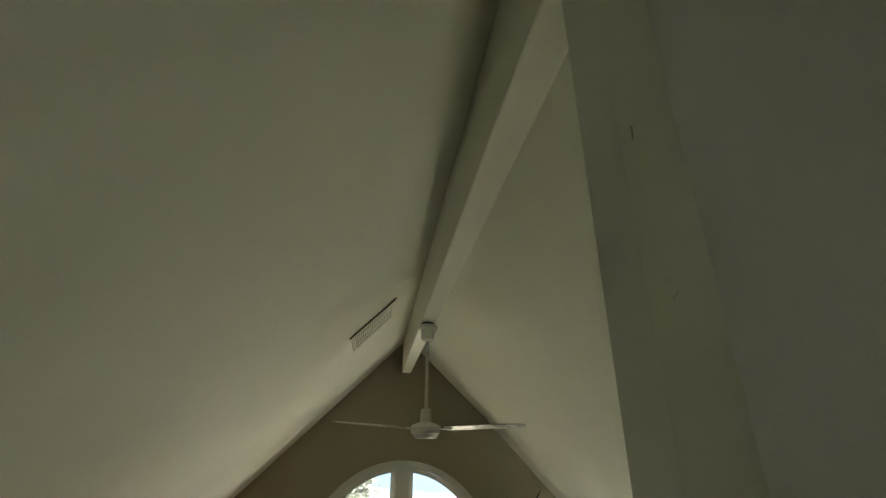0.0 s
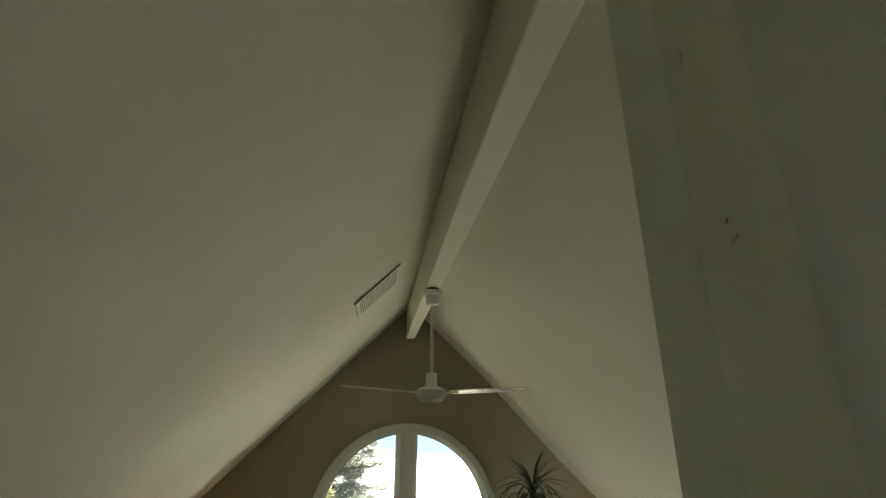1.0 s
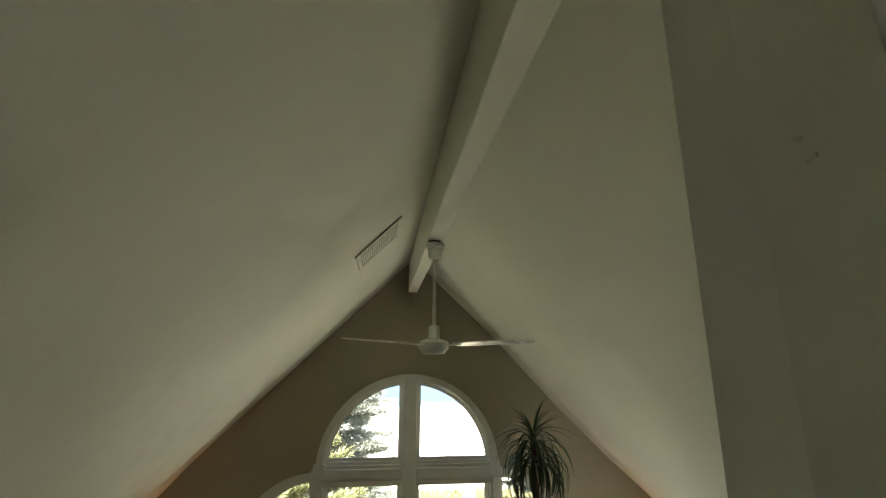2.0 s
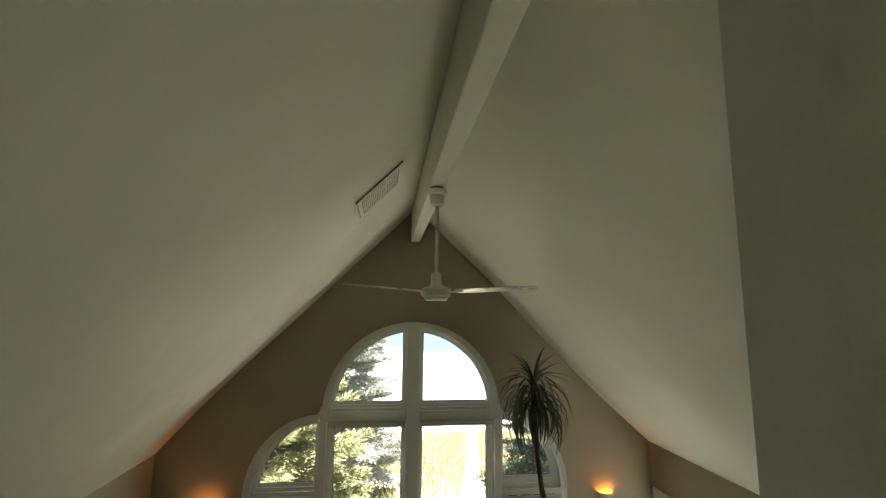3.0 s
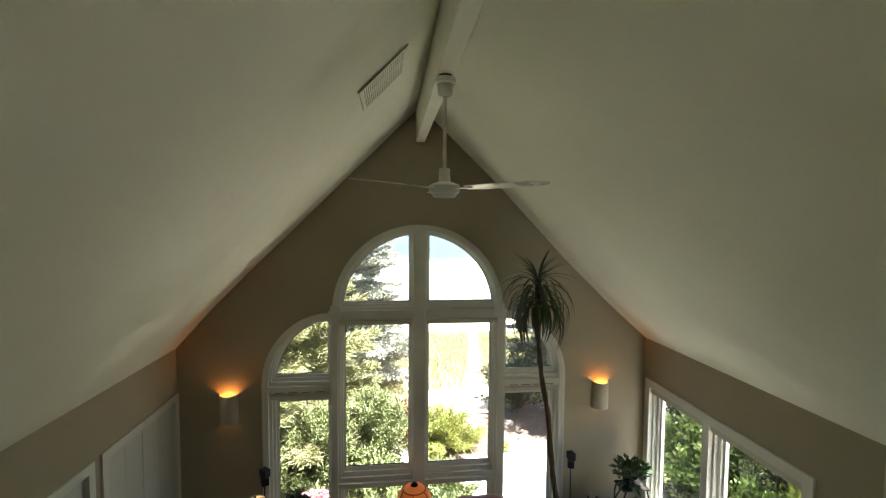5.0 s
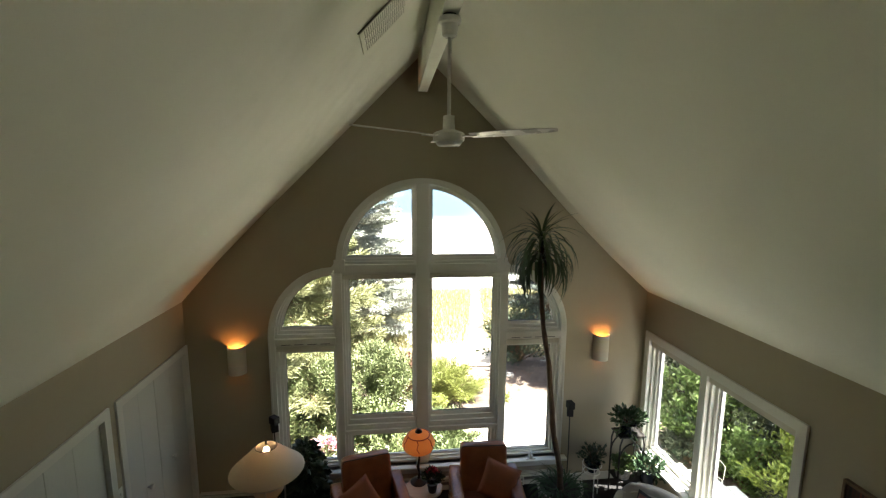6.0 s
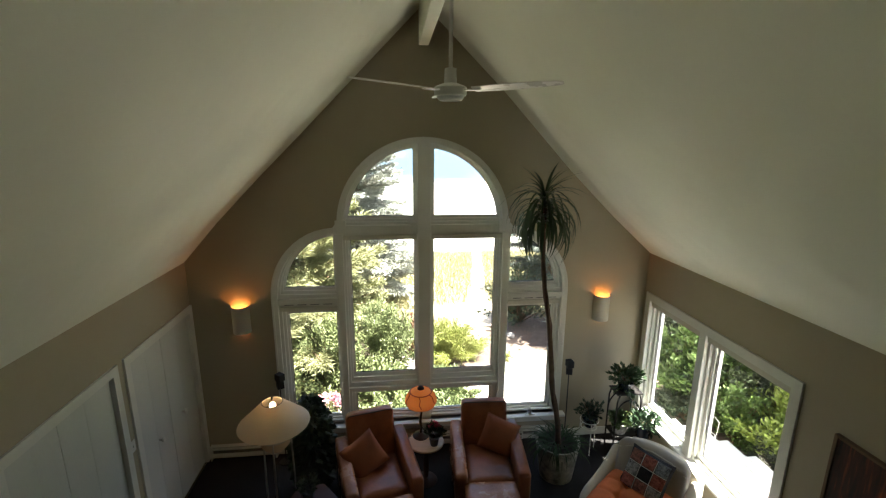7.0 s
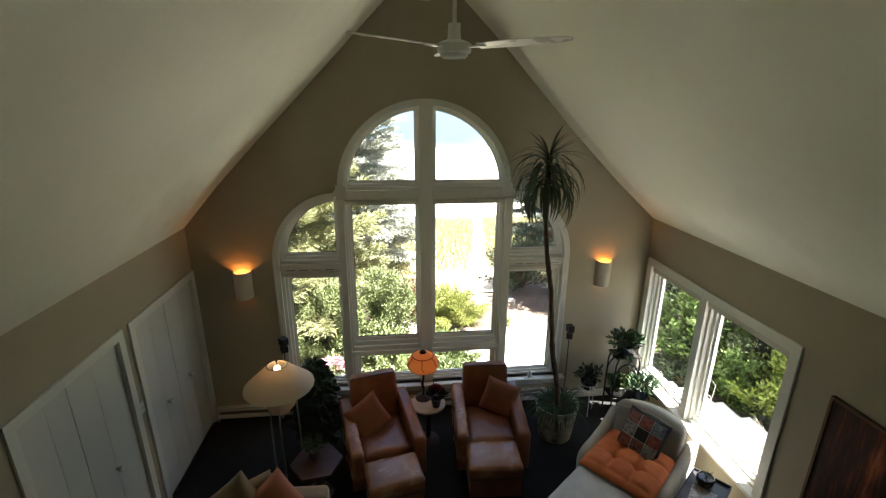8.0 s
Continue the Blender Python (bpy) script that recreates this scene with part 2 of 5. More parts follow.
def slope_sheet(name, pts, label, hole=None):
    n = Vector((pts[-1][1] - pts[0][1], 0, -(pts[-1][0] - pts[0][0]))).normalized()
    n = n if n.z > 0 else -n
    out = [(x + n.x * 0.2, z + n.z * 0.2) for x, z in pts]
    shape = pts + out[::-1]
    y2 = 1.6   # past here the sheet is slightly uneven, with a shallow hollow along the gable
    fine = []
    for (xa, za), (xb, zb) in zip(pts, pts[1:]):
        k = max(1, round(math.hypot(xb - xa, zb - za) / 0.16))
        fine += [(xa + (xb - xa) * i / k, za + (zb - za) * i / k) for i in range(k)]
    fine.append(pts[-1])
    bm = bmesh.new()
    rows = []
    n_y = 90
    for j in range(n_y + 1):
        y = y2 + (GY + 0.55 - y2) * j / n_y
        u = GY - y
        row = []
        for x, z in fine:
            w = noise.noise(Vector((x * 1.3, 0.4 * y, 7)))
            h = -0.013 * (1 + 0.7 * w) * math.exp(-((u - 0.27 - 0.05 * w) / 0.13) ** 2) + 0.010 * (1 + w) * math.exp(-((u - 0.75) / 0.28) ** 2)
            h *= min(1.0, (y - y2) / 0.5) * min(1.0, max(0.0, z - EAVE - 0.02) / 0.45)
            row.append(bm.verts.new((x - n.x * h, y, z - n.z * h)))
        rows.append(row + [bm.verts.new((x, y, z)) for x, z in (out[-1], out[0])])
    for p, q in zip(rows, rows[1:]):
        for i in range(len(p)):
            j = (i + 1) % len(p)
            bm.faces.new((p[i], p[j], q[j], q[i]))
    bm.faces.new(rows[0])
    bm.faces.new(rows[-1])
    if hole is None:
        prism(shape, BACK - 0.2, y2, bm=bm)
    else:
        # the added roof opening for fill light: the sheet in four pieces round it
        y0, y1, x0, x1 = hole
        prism(shape, BACK - 0.2, y0, bm=bm)
        prism(shape, y1, y2, bm=bm)
        at = lambda x: (x, slope_z(x))
        top = lambda p: (p[0] + n.x * 0.2, p[1] + n.z * 0.2)
        for piece in ([p for p in pts if p[0] < x0] + [at(x0)], [at(x1)] + [p for p in pts if p[0] > x1]):
            prism(piece + [top(p) for p in piece][::-1], y0, y1, bm=bm)
    ob = part(name, bm, CEIL, smooth=True, edge=25)
    return tagged(ob, label, "ceiling", kind="structure")


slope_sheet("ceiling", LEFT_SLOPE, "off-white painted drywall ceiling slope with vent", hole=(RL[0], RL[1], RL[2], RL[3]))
slope_sheet("ceiling", RIGHT_SLOPE, "off-white painted drywall ceiling slope, slightly uneven")


def arch_pts(cx, cz, rx, rz, a0, a1, n):
    return [(cx + rx * math.cos(radians(a0 + (a1 - a0) * i / n)), cz + rz * math.sin(radians(a0 + (a1 - a0) * i / n))) for i in range(n + 1)]


def window_outline(grow):
    """Outline of the stepped arched window, grown outward; starts at the lower right corner."""
    g = grow
    right = [(1.79 + g, 0.40 - g)] + arch_pts(1.07, 2.18, 0.72 + g, 0.78 + g, 0, 88, 12)
    mid = arch_pts(0, 3.05, 0.97 + g, 0.97 + g, 3, 177, 36)
    left = arch_pts(-1.07, 2.18, 0.72 + g, 0.78 + g, 92, 180, 12) + [(-1.79 - g, 0.40 - g)]
    return right + mid + left


gable = [(LX - 0.2, -0.12), (RX + 0.2, -0.12), (RX + 0.2, EAVE - 0.15), *RIGHT_SLOPE[:-1], (0, RIDGE), *LEFT_SLOPE[:-1][::-1], (LX - 0.2, EAVE - 0.15)]
gw = part("wall_north", prism(gable, GY, GY + 0.18, holes=[window_outline(0.02)]), TAN)
tagged(gw, "tan painted gable wall round the arched window", "wall", kind="structure")

SW = (3.76, 5.91, 0.52, 2.05)  # side window opening
ew = part("wall_east", prism([(BACK, -0.12), (GY, -0.12), (GY, EAVE + 0.0), (BACK, EAVE + 0.0)], RX, RX + 0.18, axis="x", holes=[rect(SW[0], SW[1], SW[2], SW[3])]), TAN)
tagged(ew, "tan painted side wall with a double window", "wall", kind="structure")
CL1, CL2 = (4.745, 5.995), (3.36, 4.50)
ww = part("wall_west", prism([(BACK, -0.12), (GY, -0.12), (GY, EAVE + 0.0), (BACK, EAVE + 0.0)], LX - 0.15, LX, axis="x", holes=[rect(CL1[0], CL1[1], 0.0, 2.045), rect(CL2[0], CL2[1], 0.0, 2.045)]), TAN)
tagged(ww, "tan painted knee wall above white closets", "wall", kind="structure")
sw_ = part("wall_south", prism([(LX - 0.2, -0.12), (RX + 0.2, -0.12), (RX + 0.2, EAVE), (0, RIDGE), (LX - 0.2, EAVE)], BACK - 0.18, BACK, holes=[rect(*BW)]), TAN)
tagged(sw_, "plain tan back wall of the loft with an added fill window", "wall", kind="structure")

# unseen loft windows, added to light the stub wall and near ceiling
w3 = thing("fill_window_3", "unseen white window added in the back wall as fill light", "window", kind="structure")
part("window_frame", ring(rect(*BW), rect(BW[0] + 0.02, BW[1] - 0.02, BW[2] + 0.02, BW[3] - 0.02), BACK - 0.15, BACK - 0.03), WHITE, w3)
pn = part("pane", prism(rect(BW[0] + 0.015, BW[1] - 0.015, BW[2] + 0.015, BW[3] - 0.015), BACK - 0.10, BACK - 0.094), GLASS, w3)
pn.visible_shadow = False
w4 = thing("fill_window_4", "unseen roof opening added in the ceiling slope as fill light", "window", kind="structure")
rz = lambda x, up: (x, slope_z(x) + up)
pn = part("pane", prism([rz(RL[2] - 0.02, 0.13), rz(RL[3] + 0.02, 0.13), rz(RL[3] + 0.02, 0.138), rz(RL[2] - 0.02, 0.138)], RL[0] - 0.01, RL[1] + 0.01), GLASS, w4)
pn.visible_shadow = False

# stub of the loft wall beside the camera, with a flared corner
stub = [(-0.041, 0.882), (-0.018, 0.819), (-0.018, 0.705), (3.05, 0.705), (3.05, 0.882)]
sb = bmesh.new()
zt = 5.6
prism(stub, 2.50, zt, axis="z", bm=sb)
for v in sb.verts:
    if v.co.z > 5:
        v.co.z = RIDGE - 0.02 - 0.93 * max(0.0, v.co.x)
lw = part("wall_loft", sb, CEIL)
tagged(lw, "off-white drywall end of the loft wall, scuffed", "wall", kind="structure")
lf = part("floor_loft", box(LX, RX, BACK, 0.704, 2.50, 2.72), CARPET)
tagged(lf, "near-black carpeted loft floor", "floor", kind="structure")
for (x, y, z, w, h, a) in ((-0.0195, 0.785, 4.62, 0.003, 0.020, 4), (-0.0195, 0.775, 4.405, 0.008, 0.004, 20), (-0.0195, 0.767, 4.384, 0.010, 0.004, -15)):
    sc_ = part("scuff_mark", box(-0.001, 0.001, -w / 2, w / 2, -h / 2, h / 2, m=pose(x, y, z, a, 0, 0)), mat("scuff_grey", (0.70, 0.68, 0.59), 0.8), lw, "small grey scuff in the paint")

# ridge beam
bb = box(-0.055, 0.055, BACK, GY - 0.002, 5.076, RIDGE + 0.05, bevel=0.008)
beam = part("ridge_beam", bb, CEIL)
tagged(beam, "off-white painted wooden ridge beam under the ceiling peak", "beam", kind="structure")

# ---- gable window ----
win = thing("window_1", "white wooden stepped arched window of ten panes", "window", kind="structure")


def strip(outer, inner, d0, d1, name, parent=win, axis="y", material=WHITE):
    return part(name, ring(outer, inner, d0, d1, axis), material, parent)


o, i_ = window_outline(0.062), window_outline(0.0)
strip(o, i_, GY - 0.022, GY + 0.10, "casing")
strip(window_outline(0.072), window_outline(0.048), GY - 0.030, GY - 0.0005, "casing_edge")
for nm, b in (("mullion", (-0.078, 0.078, 0.40, 4.02)), ("post", (-1.068, -0.982, 0.40, 2.954)), ("post", (0.982, 1.068, 0.40, 2.954)), ("corner_block", (-1.064, -0.935, 2.957, 3.12)), ("corner_block", (0.935, 1.064, 2.957, 3.12)),
              ("rail", (-0.934, -0.079, 2.955, 3.057)), ("rail", (0.079, 0.934, 2.955, 3.057)), ("rail", (-1.80, -1.069, 2.072, 2.152)), ("rail", (1.069, 1.80, 2.072, 2.152)),
              ("rail", (-0.981, -0.079, 0.872, 0.912)), ("rail", (0.079, 0.981, 0.872, 0.912))):
    part(nm, box(b[0], b[1], GY - 0.015, GY + 0.12, b[2], b[3], bevel=0.005), WHITE, win)


def sash(outer, glass, name="sash"):
    """Two stepped rings and a pane; outer and glass are outlines with as many points."""
    def mixo(f):
        return [(a[0] + (b[0] - a[0]) * f, a[1] + (b[1] - a[1]) * f) for a, b in zip(outer, glass)]
    bm = ring(mixo(0.0), mixo(0.36), GY + 0.016, GY + 0.13)
    ring(mixo(0.34), mixo(0.70), GY + 0.050, GY + 0.125, bm=bm)
    ring(mixo(0.68), mixo(1.0), GY + 0.078, GY + 0.12, bm=bm)
    s = part(name, bm, WHITE, win)
    part("gasket", ring(mixo(0.97), mixo(1.07), GY + 0.090, GY + 0.099), GASKET, s, "thin dark glazing gasket")
    cx, cz = sum(p[0] for p in glass) / len(glass), sum(p[1] for p in glass) / len(glass)
    g = [(p[0] + (0.012 if p[0] > cx else -0.012), p[1] + (0.012 if p[1] > cz else -0.012)) for p in glass]
    p = part("pane", prism(g, GY + 0.100, GY + 0.106), GLASS, s, "clear window glass")
    p.visible_shadow = False
    return s


for sx in (-1, 1):
    flip = lambda pts: [(sx * x, z) for x, z in pts]
    arc_o = [(0.079, 3.058)] + arch_pts(0, 3.05, 0.968, 0.968, 0.5, 85.3, 18)
    arc_g = [(0.127, 3.155)] + arch_pts(0, 3.05, 0.92, 0.92, 6.55, 82.1, 18)
    sash(flip(arc_o), flip(arc_g))
    sash(flip(rect(0.079, 0.981, 0.913, 2.953)), flip(rect(0.124, 0.90, 1.080, 2.868)))
    sash(flip(rect(0.079, 0.981, 0.42, 0.871)), flip(rect(0.125, 0.888, 0.50, 0.797)))
    so = [(1.069, 2.153)] + arch_pts(1.07, 2.16, 0.72, 0.80, 0, 89.9, 12)
    sg = [(1.108, 2.274)] + arch_pts(1.07, 2.18, 0.645, 0.737, 7.4, 86.8, 12)
    sash(flip(so), flip(sg))
    sash(flip(rect(1.069, 1.79, 0.42, 2.071)), flip(rect(1.105, 1.69, 0.49, 1.945)))
    # folded shades at the heads
    for x0, x1, z in ((0.09, 0.97, 2.905), (1.08, 1.775, 2.02)):
        sh = part("window_shade", box(min(sx * x0, sx * x1), max(sx * x0, sx * x1), GY - 0.002, GY + 0.03, z - 0.028, z + 0.028, bevel=0.006), SHADEC, win, "folded pale cellular shade")
        if x0 > 1:
            for k in range(4):
                xa = sx * (1.14 + 0.155 * k)
                part("vent_slot", box(min(xa, xa + sx * 0.11), max(xa, xa + sx * 0.11), GY - 0.0165, GY - 0.0145, 2.078, 2.085), GASKET, win, "dark slot in the rail")
part("window_stool", box(-1.93, 1.93, GY - 0.10, GY + 0.14, 0.365, 0.40, bevel=0.008), WHITE, win)
part("apron", box(-1.88, 1.88, GY - 0.02, GY - 0.001, 0.27, 0.364, bevel=0.004), WHITE, win)

# ---- side window ----
win2 = thing("window_2", "white wooden double side window over the deck", "window", kind="structure")
part("casing", ring(rect(SW[0] - 0.09, SW[1] + 0.09, SW[2] - 0.07, SW[3] + 0.09), rect(SW[0] + 0.005, SW[1] - 0.005, SW[2], SW[3] - 0.005), RX - 0.022, RX + 0.10, "x"), WHITE, win2)
part("mullion", box(RX - 0.018, RX + 0.10, 4.83, 4.93, SW[2], SW[3] - 0.006, bevel=0.004), WHITE, win2)
part("window_stool", box(RX - 0.07, RX + 0.12, SW[0] - 0.1, SW[1] + 0.1, SW[2] - 0.03, SW[2] + 0.004, bevel=0.006), WHITE, win2)
for y0, y1 in ((SW[0] + 0.006, 4.829), (4.931, SW[1] - 0.006)):
    bm = ring(rect(y0, y1, SW[2] + 0.005, SW[3] - 0.007), rect(y0 + 0.03, y1 - 0.03, SW[2] + 0.035, SW[3] - 0.035), RX + 0.03, RX + 0.16, "x")
    ring(rect(y0 + 0.028, y1 - 0.028, SW[2] + 0.033, SW[3] - 0.033), rect(y0 + 0.075, y1 - 0.075, SW[2] + 0.08, SW[3] - 0.075), RX + 0.07, RX + 0.15, "x", bm=bm)
    ring(rect(y0 + 0.073, y1 - 0.073, SW[2] + 0.078, SW[3] - 0.073), rect(y0 + 0.092, y1 - 0.092, SW[2] + 0.097, SW[3] - 0.092), RX + 0.092, RX + 0.145, "x", bm=bm)
    part("window_shade", box(RX + 0.002, RX + 0.045, y0 + 0.004, y1 - 0.004, SW[3] - 0.078, SW[3] - 0.010, bevel=0.006), SHADEC, win2, "folded pale cellular shade")
    s = part("sash", bm, WHITE, win2)
    part("gasket", ring(rect(y0 + 0.090, y1 - 0.090, SW[2] + 0.095, SW[3] - 0.090), rect(y0 + 0.098, y1 - 0.098, SW[2] + 0.103, SW[3] - 0.098), RX + 0.094, RX + 0.104, "x"), GASKET, s, "thin dark glazing gasket")
    p = part("pane", prism(rect(y0 + 0.06, y1 - 0.06, SW[2] + 0.06, SW[3] - 0.06), RX + 0.105, RX + 0.111, "x"), GLASS, s, "clear window glass")
    p.visible_shadow = False

# ---- closets ----
def closet(name, y0, y1, seams, knobs, main):
    d = thing(name, "white bifold closet doors with round knobs, closed", "closet door", kind="structure")
    part("casing", ring([(y0 - 0.075, 0.0), (y0 - 0.075, 2.12), (y1 + 0.072, 2.12), (y1 + 0.072, 0.0)], [(y0 + 0.004, 0.0), (y0 + 0.004, 2.041), (y1 - 0.004, 2.041), (y1 - 0.004, 0.0)], LX - 0.10, LX + 0.02, "x", closed=False), WHITE, d)
    ys = [y0 + 0.008, *seams, y1 - 0.008]
    for a, b in zip(ys, ys[1:]):
        g0, g1 = (0.003 if e in (ys[0], ys[-1], main) else 0.0006 for e in (a, b))
        leaf = part("door_leaf", box(LX - 0.055, LX - 0.02, a + g0, b - g1, 0.012, 2.03, bevel=0.0015), DOORW, d)
        for ky in knobs:
            if a < ky < b:
                part("knob", lathe([(0, 0.055), (0.020, 0.053), (0.027, 0.042), (0.022, 0.027), (0.012, 0.018), (0.012, 0.0), (0.026, -0.002)], 20, m=pose(LX - 0.02, ky, 1.0, 0, 90, 0)), WHITE, leaf, "round white knob", smooth=True)
    # Black sheet closes the opening, in place of the closet's shaded inside.
    part("backing", box(LX - 0.14, LX - 0.11, y0, y1, 0.0, 2.04), BLACK, d)


closet("door_1", CL1[0], CL1[1], [5.06, 5.36, 5.68], [5.60, 5.083], 5.36)
closet("door_2", CL2[0], CL2[1], [3.64, 3.865, 4.16], [4.145, 3.58], 3.865)
bs = part("baseboard", box(RX - 0.018, RX - 0.001, 0.92, GY - 0.02, 0.0, 0.11, bevel=0.004), WHITE)
tagged(bs, "white painted wooden baseboard", "baseboard", kind="structure")
bs = part("baseboard", box(1.95, RX - 0.02, GY - 0.018, GY - 0.001, 0.0, 0.11, bevel=0.004), WHITE)
tagged(bs, "white painted wooden baseboard", "baseboard", kind="structure")
bs = part("baseboard", box(LX + 0.001, LX + 0.018, 0.0, CL2[0] - 0.08, 0.0, 0.11, bevel=0.004), WHITE)
tagged(bs, "white painted wooden baseboard", "baseboard", kind="structure")

# ---- ceiling fan, vent, sconces ----
fan = thing("ceiling_fan", "white three-bladed ceiling fan on a downrod under the beam", "ceiling fan", pose(0, 3.605, 0))
# Black disc stands in for the shaded gap between canopy and beam.
part("mount_plate", lathe([(0, 5.076), (0.045, 5.076), (0.045, 5.060), (0, 5.060)], 24), BLACK, fan, "black disc put in for the shaded gap under the beam", smooth=True)
part("canopy", lathe([(0.04, 5.062), (0.068, 5.058), (0.072, 5.045), (0.070, 5.025), (0.052, 5.018), (0.046, 4.955), (0.034, 4.944), (0.012, 4.942)], 32), FANW, fan, smooth=True)
part("downrod", lathe([(0.0125, 4.943), (0.0125, 4.47)], 16), FANW, fan, smooth=True)
part("coupling", lathe([(0.0125, 4.478), (0.036, 4.472), (0.040, 4.385), (0.048, 4.380)], 28), FANW, fan, smooth=True)
part("motor", lathe([(0.045, 4.386), (0.085, 4.372), (0.101, 4.362), (0.101, 4.322), (0.094, 4.312), (0.082, 4.308)], 40), FANW, fan, smooth=True)
part("bottom_cap", lathe([(0.086, 4.310), (0.080, 4.296), (0.070, 4.285), (0.062, 4.283), (0.058, 4.291), (0.03, 4.293), (0, 4.292)], 36), mat("satin_metal", (0.66, 0.66, 0.64), 0.4, metal=0.35, vary=0.04, bump=0), fan, "satin grey metal bottom cap", smooth=True)
for k, a in enumerate((211, 331, 91)):
    bl = bmesh.new()
    n = 14
    rows = []
    for i in range(n + 1):
        r = 0.15 + 0.53 * i / n
        w = 0.050 + 0.018 * math.sin(math.pi * min(1, i / n * 1.1)) - (0.02 if i == n else 0)
        tw = -radians(9 - 3 * i / n)
        dz = 4.350 + 0.016 * i / n
        rows.append([bl.verts.new((r, s * w * math.cos(tw), dz + s * w * math.sin(tw) + e)) for s, e in ((-1, 0), (0, 0.004), (1, 0), (1, -0.005), (-1, -0.005))])
    for p, q in zip(rows, rows[1:]):
        for j in range(5):
            bl.faces.new((p[j], p[(j + 1) % 5], q[(j + 1) % 5], q[j]))
    bl.faces.new(rows[0])
    bl.faces.new(rows[-1])
    bmesh.ops.rotate(bl, matrix=Matrix.Rotation(radians(a), 3, "Z"), verts=bl.verts)
    blade = part("blade", bl, FANW, fan, smooth=True)
    br = box(0.085, 0.20, -0.022, 0.022, 4.340, 4.348, bevel=0.003)
    bmesh.ops.rotate(br, matrix=Matrix.Rotation(radians(a), 3, "Z"), verts=br.verts)
    part("blade_bracket", br, FANW, blade)

# vent on the left slope: local x runs up the slope, local y along the room
SL = math.degrees(math.atan(1.016))
vent = thing("ceiling_vent", "white slatted air return grille on the sloped ceiling", "vent", pose(-0.405, 3.80, 5.5 - 1.016 * 0.405, 0, -SL, 0) @ pose(0, 0, -0.001))
VENTD = mat("vent_dark", (0.22, 0.21, 0.18), 0.8)
# Dark sheet stands in for the shade behind the slats.
part("backing", box(-0.19, 0.19, -0.21, 0.20, -0.006, -0.002), VENTD, vent)
part("flange", ring(rect(-0.215, 0.215, -0.225, 0.225), rect(-0.19, 0.19, -0.205, 0.20), -0.010, 0.0, axis="z"), CEIL, vent)
part("hinge_edge", box(-0.225, 0.225, -0.243, -0.239, -0.009, 0.0, bevel=0.001), VENTD, vent, "dark raised edge of the grille")
for i in range(22):
    x = -0.185 + 0.37 * i / 21
    sm = box(-0.0052, 0.0052, -0.203, 0.198, -0.010, -0.004)
    part("slat", sm, CEIL, vent)
for y in (-0.07, 0.07):
    part("crossbar", box(-0.19, 0.19, y - 0.006, y + 0.006, -0.012, -0.004), CEIL, vent)
for k, ob in enumerate([c for c in vent.children if c.name.startswith("slat")]):
    ob.location.x = -0.185 + 0.37 * k / 21

SCON = shade_mat("sconce_ceramic", (0.62, 0.60, 0.52), 0.02)
BULB = glow_mat("warm_bulb", (1.0, 0.42, 0.10), 1.6)
for x in (-2.235, 2.345):
    s = thing("wall_sconce", "white half-round wall sconce glowing orange at its ends", "wall lamp", pose(x, GY, 1.92), group="wall sconces")
    out = [(0.105 * math.cos(radians(180 + 180 * i / 18)), 0.115 * math.sin(radians(180 + 180 * i / 18))) for i in range(19)]
    inn = [(0.098 * math.cos(radians(180 + 180 * i / 18)), 0.108 * math.sin(radians(180 + 180 * i / 18))) for i in range(19)]
    part("shade", ring(out, inn, -0.17, 0.17, axis="z", closed=False), SCON, s, smooth=True)
    part("wall_plate", box(-0.05, 0.05, -0.02, -0.001, -0.06, 0.06, bevel=0.004), METAL, s)
    part("bulb", lathe([(0, 0.07), (0.02, 0.05), (0.024, 0.02), (0.014, -0.02), (0.012, -0.05)], 16, m=pose(0, -0.045, 0.03)), BULB, s, "lit warm bulb", smooth=True)
    ld = bpy.data.lights.new("sconce_light", "POINT")
    ld.energy, ld.color, ld.shadow_soft_size = 0.22, (1.0, 0.34, 0.08), 0.02
    lo = new("sconce_light", ld)
    lo.location = (x, GY - 0.06, 2.03)

# ---- leather armchairs ----
LEATHER = mat("cognac_leather", (0.165, 0.050, 0.021), 0.32, vary=0.35, scale=4, fine=120, bump=0.25, second=(0.31, 0.108, 0.045))
# Paler copy of the leather: window and sky sheen put into the colour.
LEATHER2 = mat("sheen_leather", (0.26, 0.11, 0.055), 0.26, vary=0.25, scale=5, fine=110, bump=0.25, second=(0.42, 0.20, 0.11))
RUST = mat("rust_suede", (0.22, 0.070, 0.028), 0.85, vary=0.2, scale=6, fine=200, bump=0.3)
DARKWOOD = mat("dark_wood", (0.05, 0.028, 0.018), 0.5, vary=0.3, scale=4, fine=60, stretch=(1, 8, 8))


